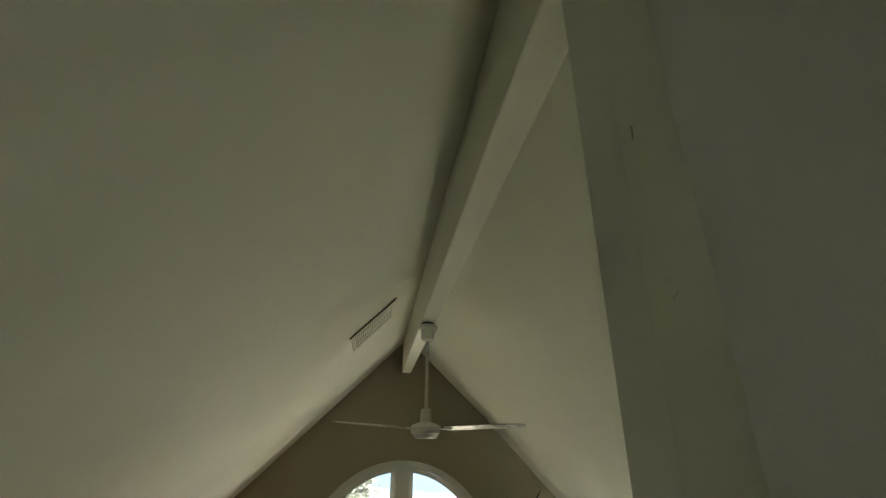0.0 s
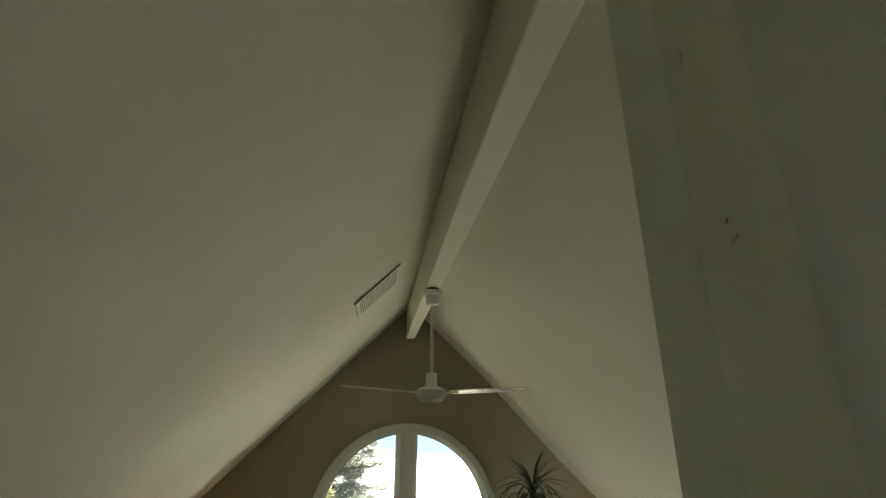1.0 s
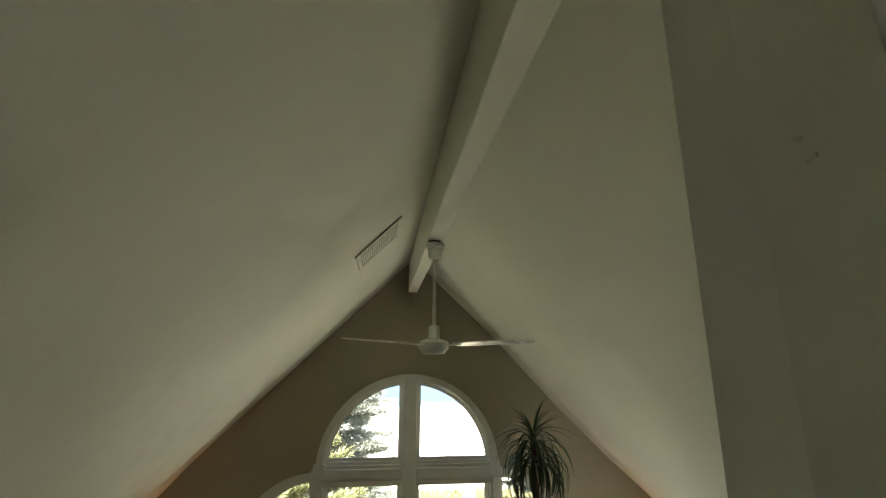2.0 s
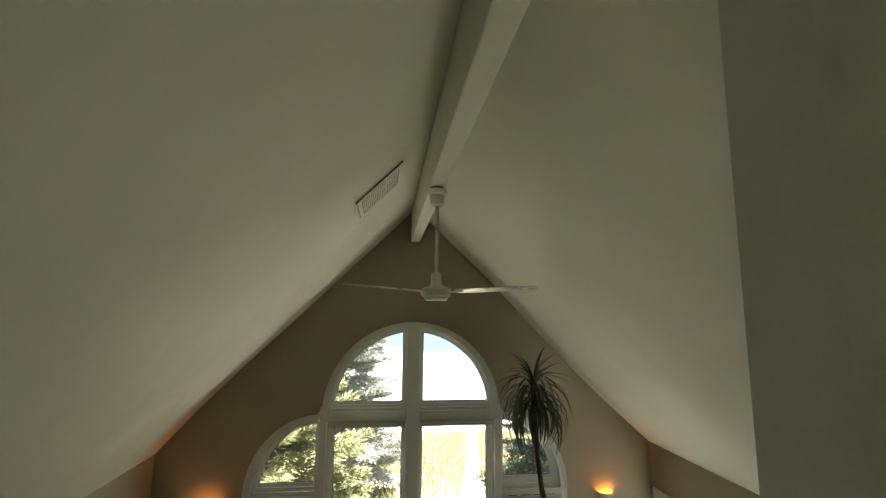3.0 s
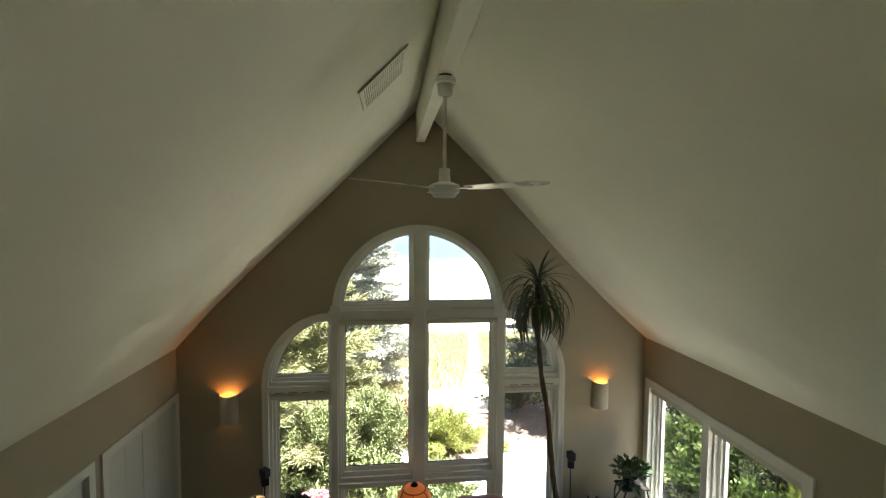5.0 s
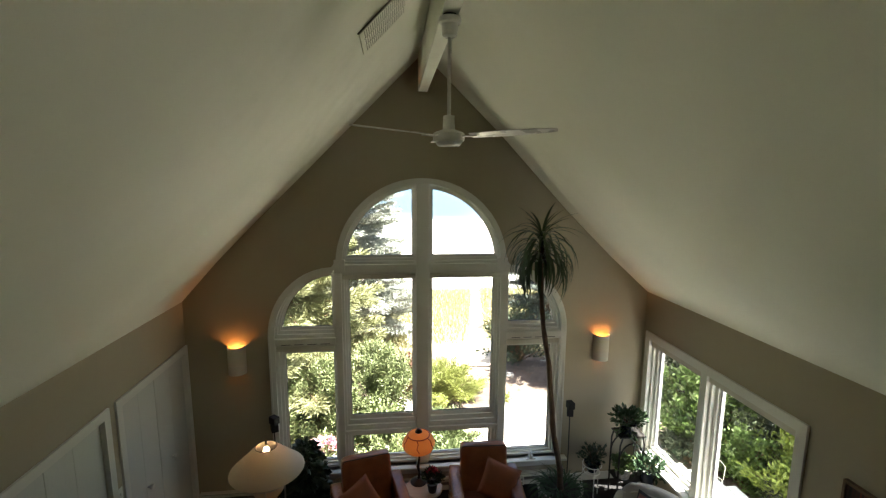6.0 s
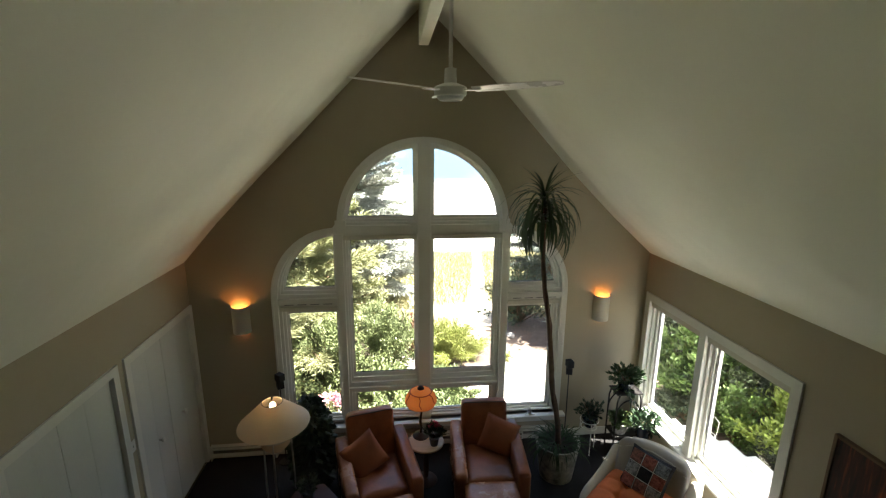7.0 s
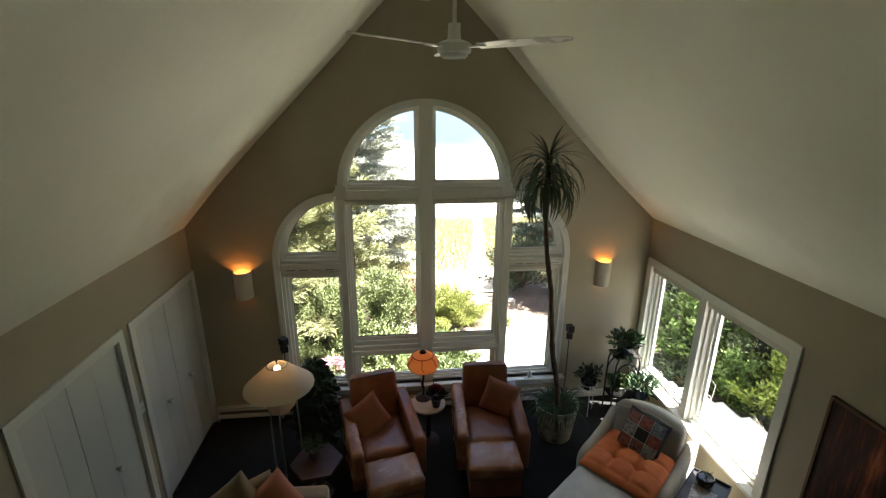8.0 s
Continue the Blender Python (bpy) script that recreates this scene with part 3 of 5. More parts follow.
def creased(w, d, h, n, depth, seed, m, bev=0.0):
    """Upholstered block: soft rounded box whose top sags and wrinkles."""
    bm = box(-w / 2, w / 2, -d / 2, d / 2, -h / 2, h / 2)
    bmesh.ops.subdivide_edges(bm, edges=bm.edges[:], cuts=n + 2, use_grid_fill=True)
    half = (w / 2, d / 2, h / 2)
    for v in bm.verts:
        for i_x in range(3):
            u = v.co[i_x] / half[i_x]
            v.co[i_x] = math.copysign(1 - (1 - min(1.0, abs(u))) ** 1.9, u) * half[i_x]
        u, t, z = v.co.x / (w / 2), v.co.y / (d / 2), v.co.z / (h / 2)
        r = bev
        q = Vector((max(0, abs(v.co.x) - w / 2 + r), max(0, abs(v.co.y) - d / 2 + r), max(0, abs(v.co.z) - h / 2 + r)))
        if q.length > r > 0:
            q2 = q.normalized() * r
            for i_x in range(3):
                v.co[i_x] -= math.copysign(q[i_x] - q2[i_x], v.co[i_x])
        if z > 0:
            v.co.z += depth * (1 - u * u) * (1 - t * t) + 0.009 * noise.noise(Vector((v.co.x * 9 + seed, v.co.y * 17, 0)))
    bmesh.ops.transform(bm, matrix=m, verts=bm.verts)
    return bm


def armchair(m, label, pil, seed):
    c = thing("armchair", label, "armchair", m, group="leather armchairs by the window")
    # local: front towards -y, origin on the floor below the seat
    part("seat_base", box(-0.27, 0.27, -0.36, 0.40, 0.06, 0.27, bevel=0.015), LEATHER, c)
    part("seat_cushion", creased(0.53, 0.66, 0.17, 14, 0.03, seed, pose(0, -0.06, 0.345), 0.045), LEATHER, c, smooth=True, edge=60)
    part("backrest", creased(0.56, 0.17, 0.66, 10, 0.01, seed + 3, pose(0, 0.345, 0.605, -13, 0, 0), 0.045), LEATHER, c, smooth=True, edge=60)
    part("back_welt", tube([(-0.262, 0.342, 0.905), (-0.25, 0.345, 0.932), (0.25, 0.345, 0.932), (0.262, 0.342, 0.905)], 0.006), DARKWOOD, c, "dark piping on the backrest")
    for s in (-1, 1):
        bm = bmesh.new()
        # arm: slopes down to the front
        prof = [(-0.44, 0.06), (0.42, 0.06), (0.42, 0.66), (0.30, 0.655), (-0.30, 0.565), (-0.42, 0.545), (-0.445, 0.51)]
        x0, x1 = (0.275, 0.415) if s > 0 else (-0.415, -0.275)
        prism(prof, x0, x1, axis="x", bm=bm)
        bmesh.ops.dissolve_limit(bm, angle_limit=0.01, verts=bm.verts[:], edges=bm.edges[:])
        bmesh.ops.bevel(bm, geom=bm.edges[:], offset=0.028, segments=3, profile=0.5, affect="EDGES")
        # Only the left arms take the paler leather, for the sheen on that side.
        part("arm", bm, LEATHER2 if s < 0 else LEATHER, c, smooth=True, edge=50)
    part("back_panel", box(-0.41, 0.41, 0.40, 0.44, 0.08, 0.62, bevel=0.012), LEATHER, c)
    for sx in (-1, 1):
        for y in (-0.34, 0.36):
            part("leg", box(sx * 0.34 - 0.025, sx * 0.34 + 0.025, y - 0.025, y + 0.025, 0, 0.07, bevel=0.004), DARKWOOD, c)
    p = part("throw_pillow", puff(0.42, 0.42, 0.15, 12, bm=None, wrinkle=0.006), RUST)
    p.matrix_world = m @ pil
    tagged(p, "rust-brown suede throw pillow on the leather armchair", "pillow", group="rust pillows")
    mod = p.data
    mod.shade_smooth()
    return c


def ottoman(m, label):
    c = thing("ottoman", label, "ottoman", m, group="leather ottomans")
    part("cushion", creased(0.575, 0.42, 0.15, 14, 0.02, 5, pose(0, 0, 0.365), 0.04), LEATHER2, c, "brown leather top with sheen in its pale colour", smooth=True, edge=60)
    part("body", box(-0.272, 0.272, -0.195, 0.195, 0.05, 0.292, bevel=0.012), LEATHER, c)
    part("seam", tube([(-0.276, -0.199, 0.29), (0.276, -0.199, 0.29), (0.276, 0.199, 0.29), (-0.276, 0.199, 0.29)], 0.006, closed=True), DARKWOOD, c)
    for sx in (-1, 1):
        for sy in (-1, 1):
            part("leg", box(sx * 0.24 - 0.02, sx * 0.24 + 0.02, sy * 0.16 - 0.02, sy * 0.16 + 0.02, 0, 0.052, bevel=0.004), DARKWOOD, c)


armchair(pose(-0.60, 5.12, 0, 0, 0, 14), "cognac leather armchair beside a round side table", pose(-0.13, 0.05, 0.60, 62, 0, 0) @ pose(0, 0, 0, 0, 0, 28), 1)
armchair(pose(0.68, 5.20, 0, 0, 0, -3), "cognac leather armchair near the tall potted palm", pose(0.15, 0.12, 0.62, 66, 0, -14) @ pose(0, 0, 0, 0, 0, -16), 7)
ottoman(pose(-0.455, 4.475, 0, 0, 0, 12), "brown leather ottoman pulled up to an armchair")
ottoman(pose(0.62, 4.60, 0, 0, 0, -3), "brown leather ottoman square to its armchair")

# ---- round side table with lamp and flowers ----
PALEWOOD = mat("pale_maple", (0.46, 0.32, 0.21), 0.4, vary=0.15, scale=3, fine=40, stretch=(1, 9, 1))
rt = thing("side_table", "round pale wooden side table between the armchairs", "side table", pose(-0.03, 5.40, 0))
part("tabletop", lathe([(0, 0.55), (0.205, 0.55), (0.213, 0.543), (0.213, 0.53), (0.205, 0.524), (0, 0.524)], 40), PALEWOOD, rt, smooth=True)
part("pedestal", lathe([(0.03, 0.524), (0.026, 0.40), (0.034, 0.2), (0.03, 0.06), (0.12, 0.03), (0.14, 0.0)], 24), DARKWOOD, rt, smooth=True)
TIFF = shade_mat("amber_glass", (0.58, 0.30, 0.14), 0.45)
REDLINE = mat("red_lead_line", (0.16, 0.02, 0.015), 0.5)
BRONZE = mat("dark_bronze", (0.03, 0.02, 0.015), 0.4, metal=0.6)
tl = thing("table_lamp", "bronze table lamp with a lit amber glass shade", "table lamp", pose(-0.085, 5.50, 0.551) @ Matrix.Scale(1.3, 4))
part("base", lathe([(0, 0.03), (0.02, 0.04), (0.05, 0.025), (0.075, 0.008), (0.075, 0.0)], 28), BRONZE, tl, smooth=True)
part("stem", tube([(0, 0, 0.03), (0.008, 0, 0.09), (-0.006, 0.004, 0.15), (0.006, -0.003, 0.24), (0, 0, 0.355)], [0.016, 0.011, 0.014, 0.010, 0.012], 10), BRONZE, tl, smooth=True)
sh = part("shade", lathe([(0.03, 0.490), (0.075, 0.477), (0.118, 0.44), (0.143, 0.395), (0.147, 0.365), (0.132, 0.335)], 36), TIFF, tl, smooth=True)
part("finial", lathe([(0, 0.52), (0.018, 0.515), (0.03, 0.50), (0.034, 0.485)], 18), BRONZE, tl, smooth=True)
part("lead_band", tube([(0.098 * math.cos(a / 24 * 2 * math.pi), 0.098 * math.sin(a / 24 * 2 * math.pi), 0.461) for a in range(24)], 0.005, closed=True), REDLINE, sh, "dark red band round the shade")
for k in range(6):
    a = k * 1.05 + 0.3
    part("lead_line", tube([(r * math.cos(a + t), r * math.sin(a + t), z + 0.003) for r, z, t in ((0.10, 0.459, 0), (0.122, 0.434, 0.12), (0.141, 0.40, 0.05), (0.148, 0.367, 0.2))], 0.004), REDLINE, sh)
ld = bpy.data.lights.new("lamp_light", "POINT")
ld.energy, ld.color, ld.shadow_soft_size = 0.075, (1.0, 0.52, 0.20), 0.03
lo = new("lamp_light", ld)
lo.location = (-0.085, 5.50, 0.551 + 0.52)
part("bulb", lathe([(0, 0.43), (0.018, 0.42), (0.024, 0.395), (0.014, 0.365), (0.012, 0.35)], 14), BULB, tl, "lit bulb", smooth=True)


# ---- leaves ----
def leaf_mat(name, col, rough=0.5, spread=0.35):
    return mat(name, col, rough, vary=0.3, scale=6, fine=30, bump=0.1, spread=spread)


def leaf_cloud(pts, dirs, length, width, rng, bend=0.2):
    """One mesh of many pointed leaves: at pts, along dirs."""
    n = len(pts)
    d = dirs / np.maximum(np.linalg.norm(dirs, axis=1, keepdims=True), 1e-6)
    r = rng.normal(size=(n, 3))
    s = np.cross(d, r)
    s /= np.maximum(np.linalg.norm(s, axis=1, keepdims=True), 1e-6)
    L = (length * rng.uniform(0.6, 1.3, n))[:, None]
    W = (width * rng.uniform(0.7, 1.3, n))[:, None]
    up = np.cross(s, d)
    v = np.stack([pts, pts + d * L * 0.5 + s * W / 2 + up * L * bend * 0.5, pts + d * L, pts + d * L * 0.5 - s * W / 2 + up * L * bend * 0.5], 1).reshape(-1, 3)
    f = np.arange(4 * n).reshape(-1, 4)
    me = bpy.data.meshes.new("leaves")
    me.from_pydata(v.tolist(), [], f.tolist())
    return me


def cloud_part(name, me, material, parent, label=""):
    me.materials.append(material)
    ob = new(name, me)
    ob.parent = parent
    if label:
        tagged(ob, label)
    return ob


G_DARK = leaf_mat("dark_leaf", (0.025, 0.05, 0.022))
G_MID = leaf_mat("mid_leaf", (0.045, 0.10, 0.03))
G_PALM = leaf_mat("palm_leaf", (0.034, 0.070, 0.024), 0.42, 0.4)
BARK = mat("brown_bark", (0.16, 0.10, 0.06), 0.9, vary=0.35, scale=10, fine=60, bump=0.8)
PALMBARK = mat("palm_bark", (0.085, 0.048, 0.028), 0.85, vary=0.4, scale=9, fine=50, bump=0.8, stretch=(1, 1, 3))
SOIL = mat("potting_soil", (0.03, 0.02, 0.015), 1.0, vary=0.4, scale=30, bump=0.9)
rng = np.random.default_rng(4)


def ball_leaves(center, rad, n, up=0.3):
    d = rng.normal(size=(n, 3))
    d /= np.linalg.norm(d, axis=1, keepdims=True)
    d[:, 2] = np.abs(d[:, 2]) * 0.9 - 0.25 * rng.random(n)
    p = np.array(center) + d * np.array(rad) * (rng.random((n, 1)) ** 0.5)
    return p, d + np.array([0, 0, up])


def pot_profile(r0, r1, h, wall=0.012):
    return [(0, 0), (r0, 0), (r1, h), (r1 + 0.006, h + 0.004), (r1 - wall, h), (r1 - wall - 0.004, h - 0.04), (0, h - 0.04)]


# flowers on the side table
fp = thing("potted_flower", "small potted plant with pink blossoms on the side table", "potted plant", pose(0.06, 5.32, 0.551) @ Matrix.Scale(1.25, 4))
part("pot", lathe(pot_profile(0.035, 0.05, 0.085), 20), mat("clay_pot", (0.05, 0.035, 0.03), 0.6), fp, smooth=True)
p, d = ball_leaves((0, 0, 0.13), (0.075, 0.075, 0.07), 160)
cloud_part("foliage", leaf_cloud(p, d, 0.055, 0.03, rng), G_DARK, fp)
PINK = mat("pink_petal", (0.42, 0.035, 0.09), 0.6, vary=0.2, scale=20)
for k in range(3):
    p, d = ball_leaves((0.03 * math.cos(k * 1.3), 0.03 * math.sin(k * 1.3), 0.185 + 0.012 * (k % 2)), (0.022, 0.022, 0.016), 26, 0.5)
    cloud_part("blossom", leaf_cloud(p, d, 0.026, 0.022, rng), PINK, fp, "deep pink blossom")

# ---- tall palm in a pot ----
POTC = mat("stained_cream_ceramic", (0.035, 0.045, 0.022), 0.5, vary=0.3, scale=5.5, fine=18, second=(0.70, 0.66, 0.52), bump=0.2)
palm = thing("potted_palm", "tall dracaena palm on a thin bowed trunk in a mottled pot", "potted plant", pose(1.59, 5.35, 0))
part("pot", lathe(pot_profile(0.20, 0.265, 0.47, 0.02), 40), POTC, palm, "cream pot mottled with dark stains", smooth=True)
part("soil", lathe([(0, 0.435), (0.243, 0.43)], 24), SOIL, palm)
tp = [(0.0, -0.02, 0.42), (-0.01, 0.01, 0.70), (-0.085, 0.06, 1.10), (-0.115, 0.08, 1.40), (-0.165, 0.10, 1.95), (-0.250, 0.12, 2.42), (-0.285, 0.12, 2.80), (-0.305, 0.12, 3.36)]
fine_tp = []
for a, b in zip(tp, tp[1:]):
    for k in range(4):
        q = Vector(a).lerp(Vector(b), k / 4)
        fine_tp.append(q + Vector((0.008 * noise.noise(q * 5), 0.008 * noise.noise(q * 5 + Vector((9, 0, 0))), 0)))
fine_tp.append(Vector(tp[-1]))
part("trunk", tube(fine_tp, [0.036 - 0.012 * i / len(fine_tp) + 0.003 * math.sin(i * 2.1) for i in range(len(fine_tp))], 10), PALMBARK, palm, "thin reddish-brown bowed trunk", smooth=True)


def strap_mesh(length, width, droop, name="leaf"):
    """A long strap leaf that rises, then bows over."""
    bm = bmesh.new()
    rows = []
    n = 7
    x = z = 0.0
    ang = radians(72)
    for i in range(n + 1):
        f = i / n
        w = width / 2 * (0.55 + 0.9 * f if f < 0.4 else 0.91 * (1 - ((f - 0.4) / 0.6) ** 1.6)) + 0.0008
        rows.append([bm.verts.new((x, -w, z + w * 0.35)), bm.verts.new((x, 0, z)), bm.verts.new((x, w, z + w * 0.35))])
        ang -= radians(droop) / n * (1.55 - 1.05 * f)
        x += math.cos(ang) * length / n
        z += math.sin(ang) * length / n
    for p_, q_ in zip(rows, rows[1:]):
        for j in range(2):
            bm.faces.new((p_[j], p_[j + 1], q_[j + 1], q_[j]))
    me = bpy.data.meshes.new(name)
    bm.to_mesh(me)
    bm.free()
    me.materials.append(G_PALM)
    me.shade_smooth()
    return me


straps = [strap_mesh(0.50 + 0.045 * k, 0.031 + 0.004 * (k % 3), dr) for k, dr in enumerate((48, 100, 134, 154, 166, 173))]
G_GRASS = leaf_mat("pot_grass_leaf", (0.03, 0.058, 0.018), 0.9, 0.4)
tufts = [strap_mesh(0.40 + 0.05 * k, 0.022, dr) for k, dr in enumerate((60, 95, 125, 150))]
for me_ in tufts:
    me_.materials[0] = G_GRASS
R = random.Random(8)
for k in range(110):
    f = k / 109
    kind = min(5, int((f ** 0.7) * 6))
    lf_ = new("leaf", straps[kind])
    lf_.parent = palm
    h = 3.48 - 0.34 * f + R.uniform(-0.03, 0.03)
    lean = R.uniform(-8, 22)
    lf_.matrix_basis = pose(-0.305, 0.12, h, 0, lean if f > 0.3 else R.uniform(-14, 14), k * 137.5 + R.uniform(-15, 15)) @ Matrix.Scale(R.uniform(0.8, 1.12), 4)
for k in range(170):
    lf_ = new("grass_leaf", tufts[k % 4])
    lf_.parent = palm
    rr_, aa = 0.19 * math.sqrt(R.random()), R.uniform(0, 6.28)
    lf_.matrix_basis = pose(rr_ * math.cos(aa), rr_ * math.sin(aa), 0.435, 0, R.uniform(-14, 12), math.degrees(aa) + R.uniform(-60, 60)) @ Matrix.Scale(R.uniform(0.45, 0.82), 4)

# ---- cone floor lamp ----
LSHADE = shade_mat("cream_paper", (0.74, 0.66, 0.54), 0.36)
lamp = thing("floor_lamp", "cream cone-shaded floor lamp on slim metal legs, lit", "floor lamp", pose(-1.59, 4.82, 0))
part("shade", lathe([(0.100, 1.530), (0.20, 1.432), (0.345, 1.295), (0.343, 1.292), (0.198, 1.428), (0.098, 1.526)], 48), LSHADE, lamp, smooth=True)
part("rim_wire", tube([(0.099 * math.cos(a / 24 * 2 * math.pi), 0.099 * math.sin(a / 24 * 2 * math.pi), 1.530) for a in range(24)], 0.003, closed=True), IRON, lamp)
part("lower_bowl", lathe([(0.15, 1.29), (0.152, 1.17), (0.14, 1.07), (0.10, 1.02), (0.0, 1.00)], 40), shade_mat("bowl_paper", (0.55, 0.47, 0.36), 0.04), lamp, "cream bowl under the shade", smooth=True)
part("band", lathe([(0.153, 1.16), (0.158, 1.153), (0.153, 1.14)], 40), METAL, lamp, smooth=True)
part("finial", lathe([(0, 1.59), (0.009, 1.58), (0.009, 1.555), (0.004, 1.55), (0.004, 1.50)], 12), IRON, lamp, smooth=True)
part("bulb", lathe([(0, 1.53), (0.024, 1.515), (0.032, 1.48), (0.02, 1.44), (0.014, 1.40)], 16), glow_mat("lamp_bulb", (1.0, 0.72, 0.42), 1.8), lamp, "lit bulb", smooth=True)
for k in range(3):
    a = radians(35 + 120 * k)
    part("leg", tube([(0.155 * math.cos(a), 0.155 * math.sin(a), 1.21), (0.165 * math.cos(a), 0.165 * math.sin(a), 0.6), (0.17 * math.cos(a), 0.17 * math.sin(a), 0.0)], 0.009), METAL, lamp, smooth=True)
ld = bpy.data.lights.new("floor_lamp_light", "POINT")
ld.energy, ld.color, ld.shadow_soft_size = 2.2, (1.0, 0.42, 0.12), 0.03
lo = new("floor_lamp_light", ld)
lo.location = (-1.59, 4.82, 1.47)

# ---- dark climbing plant behind the lamp ----
cp = thing("potted_ivy", "tall dark-leaved climbing plant in a pot by the window", "potted plant", pose(-1.36, 5.45, 0))
part("pot", lathe(pot_profile(0.12, 0.16, 0.26), 28), BLACK, cp, smooth=True)
part("stake", tube([(0, 0, 0.2), (0.01, 0, 1.05)], 0.012), BARK, cp)
P, D = [], []
for z, r in ((0.15, 0.22), (0.35, 0.26), (0.55, 0.27), (0.75, 0.24), (0.92, 0.19), (1.06, 0.11)):
    p, d = ball_leaves((0, 0, z), (r, r, 0.14), int(2600 * r), -0.4)
    P.append(p)
    D.append(d)
cloud_part("foliage", leaf_cloud(np.concatenate(P), np.concatenate(D), 0.075, 0.05, rng, 0.1), G_DARK, cp)

# ---- six-sided table with a small plant ----
REDWOOD = mat("reddish_wood", (0.065, 0.026, 0.018), 0.4, vary=0.25, scale=3, fine=50, stretch=(1, 10, 1))
hx = thing("end_table", "six-sided reddish wooden end table behind the sofa", "side table", pose(-1.26, 4.68, 0, 0, 0, 8))
part("tabletop", lathe([(0, 0.45), (0.27, 0.45), (0.275, 0.44), (0.275, 0.425), (0, 0.425)], 6), REDWOOD, hx)
part("pedestal", lathe([(0.05, 0.425), (0.05, 0.05), (0.16, 0.03), (0.16, 0.0)], 6), REDWOOD, hx)
hp = thing("potted_plant", "small pale-leaved plant in a glass pot on the end table", "potted plant", pose(-1.29, 4.74, 0.4505))
part("pot", lathe(pot_profile(0.05, 0.07, 0.10), 24), mat("grey_glaze", (0.09, 0.11, 0.10), 0.25), hp, smooth=True)
p, d = ball_leaves((0, 0, 0.14), (0.10, 0.10, 0.09), 130)
cloud_part("foliage", leaf_cloud(p, d, 0.06, 0.035, rng), leaf_mat("grey_green_leaf", (0.09, 0.12, 0.06)), hp)

# ---- beige sofa with pillows ----
BEIGE = mat("beige_linen", (0.31, 0.225, 0.14), 0.9, vary=0.1, scale=5, fine=260, bump=0.4, sheen=0.2)
SALMON = mat("salmon_cotton", (0.60, 0.22, 0.14), 0.85, vary=0.1, scale=8, fine=250, bump=0.3)
sofa = thing("sofa", "beige linen love seat with loose pillows, back to the lamp", "sofa", pose(-1.52, 3.52, 0))
part("base", box(-0.50, 0.48, -0.48, 0.42, 0.07, 0.30, bevel=0.02), BEIGE, sofa)
part("backrest", creased(1.0, 0.20, 0.48, 10, 0.008, 2, pose(-0.01, 0.44, 0.515, -4, 0, 0), 0.05), BEIGE, sofa, smooth=True, edge=60)
for s in (-1, 1):
    part("arm", creased(0.20, 0.92, 0.50, 8, 0.01, 4, pose(s * 0.52, 0.0, 0.36), 0.06), BEIGE, sofa, smooth=True, edge=60)
for s in (0,):
    part("seat_cushion", creased(0.86, 0.72, 0.17, 8, 0.03, s + 8, pose(s * 0.34, -0.08, 0.385), 0.045), BEIGE, sofa, smooth=True, edge=60)
for s in (-1, 1):
    for y in (-0.42, 0.36):
        part("leg", box(s * 0.46 - 0.03, s * 0.46 + 0.03, y - 0.03, y + 0.03, 0.0, 0.075, bevel=0.004), DARKWOOD, sofa)
for nm, m_, ma, lb in (("throw_pillow", pose(-1.74, 3.80, 0.84, 70, 0, 0) @ pose(0, 0, 0, 0, 0, 38), BEIGE, "beige linen pillow on the sofa"),
                       ("throw_pillow", pose(-1.62, 3.87, 0.80, 74, 0, 4) @ pose(0, 0, 0, 0, 0, 18), BEIGE, "beige linen pillow on the sofa"),
                       ("throw_pillow", pose(-1.42, 3.78, 0.85, 66, 0, -6) @ pose(0, 0, 0, 0, 0, 45), SALMON, "salmon orange pillow stood on its corner on the sofa")):
    q = part(nm, puff(0.42, 0.42, 0.16, 12, wrinkle=0.006), ma)
    q.matrix_world = m_
    q.data.shade_smooth()
    tagged(q, lb, "pillow", group="sofa pillows")

# ---- cream armchair with orange cushion ----
CREAM = mat("cream_chenille", (0.52, 0.48, 0.39), 0.9, vary=0.1, scale=5, fine=240, bump=0.4, sheen=0.2)
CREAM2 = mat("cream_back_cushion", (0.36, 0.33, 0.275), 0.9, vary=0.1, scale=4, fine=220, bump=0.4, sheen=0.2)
ORANGE = mat("orange_cotton", (0.70, 0.19, 0.06), 0.85, vary=0.12, scale=9, fine=260, bump=0.3)
MC = pose(2.04, 4.33, 0, 0, 0, -52)   # front looks along local -y
cc = thing("armchair", "wide cream upholstered armchair with an orange seat pad", "armchair", MC)
part("base", box(-0.36, 0.36, -0.33, 0.40, 0.06, 0.30, bevel=0.02), CREAM, cc)
part("seat", creased(0.68, 0.74, 0.15, 10, 0.02, 3, pose(0, -0.01, 0.36), 0.04), CREAM, cc, smooth=True, edge=60)
prof = arch_pts(0, 0.66, 0.46, 0.25, 8, 172, 14)
bk = prism([(-0.46, 0.10), (0.46, 0.10)] + prof, 0.36, 0.46)
bmesh.ops.transform(bk, matrix=pose(0, 0, 0, -7, 0, 0), verts=bk.verts)
part("back_shell", bk, CREAM, cc)
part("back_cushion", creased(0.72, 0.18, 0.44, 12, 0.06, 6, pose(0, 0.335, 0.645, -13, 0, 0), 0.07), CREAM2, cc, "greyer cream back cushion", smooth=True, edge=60)
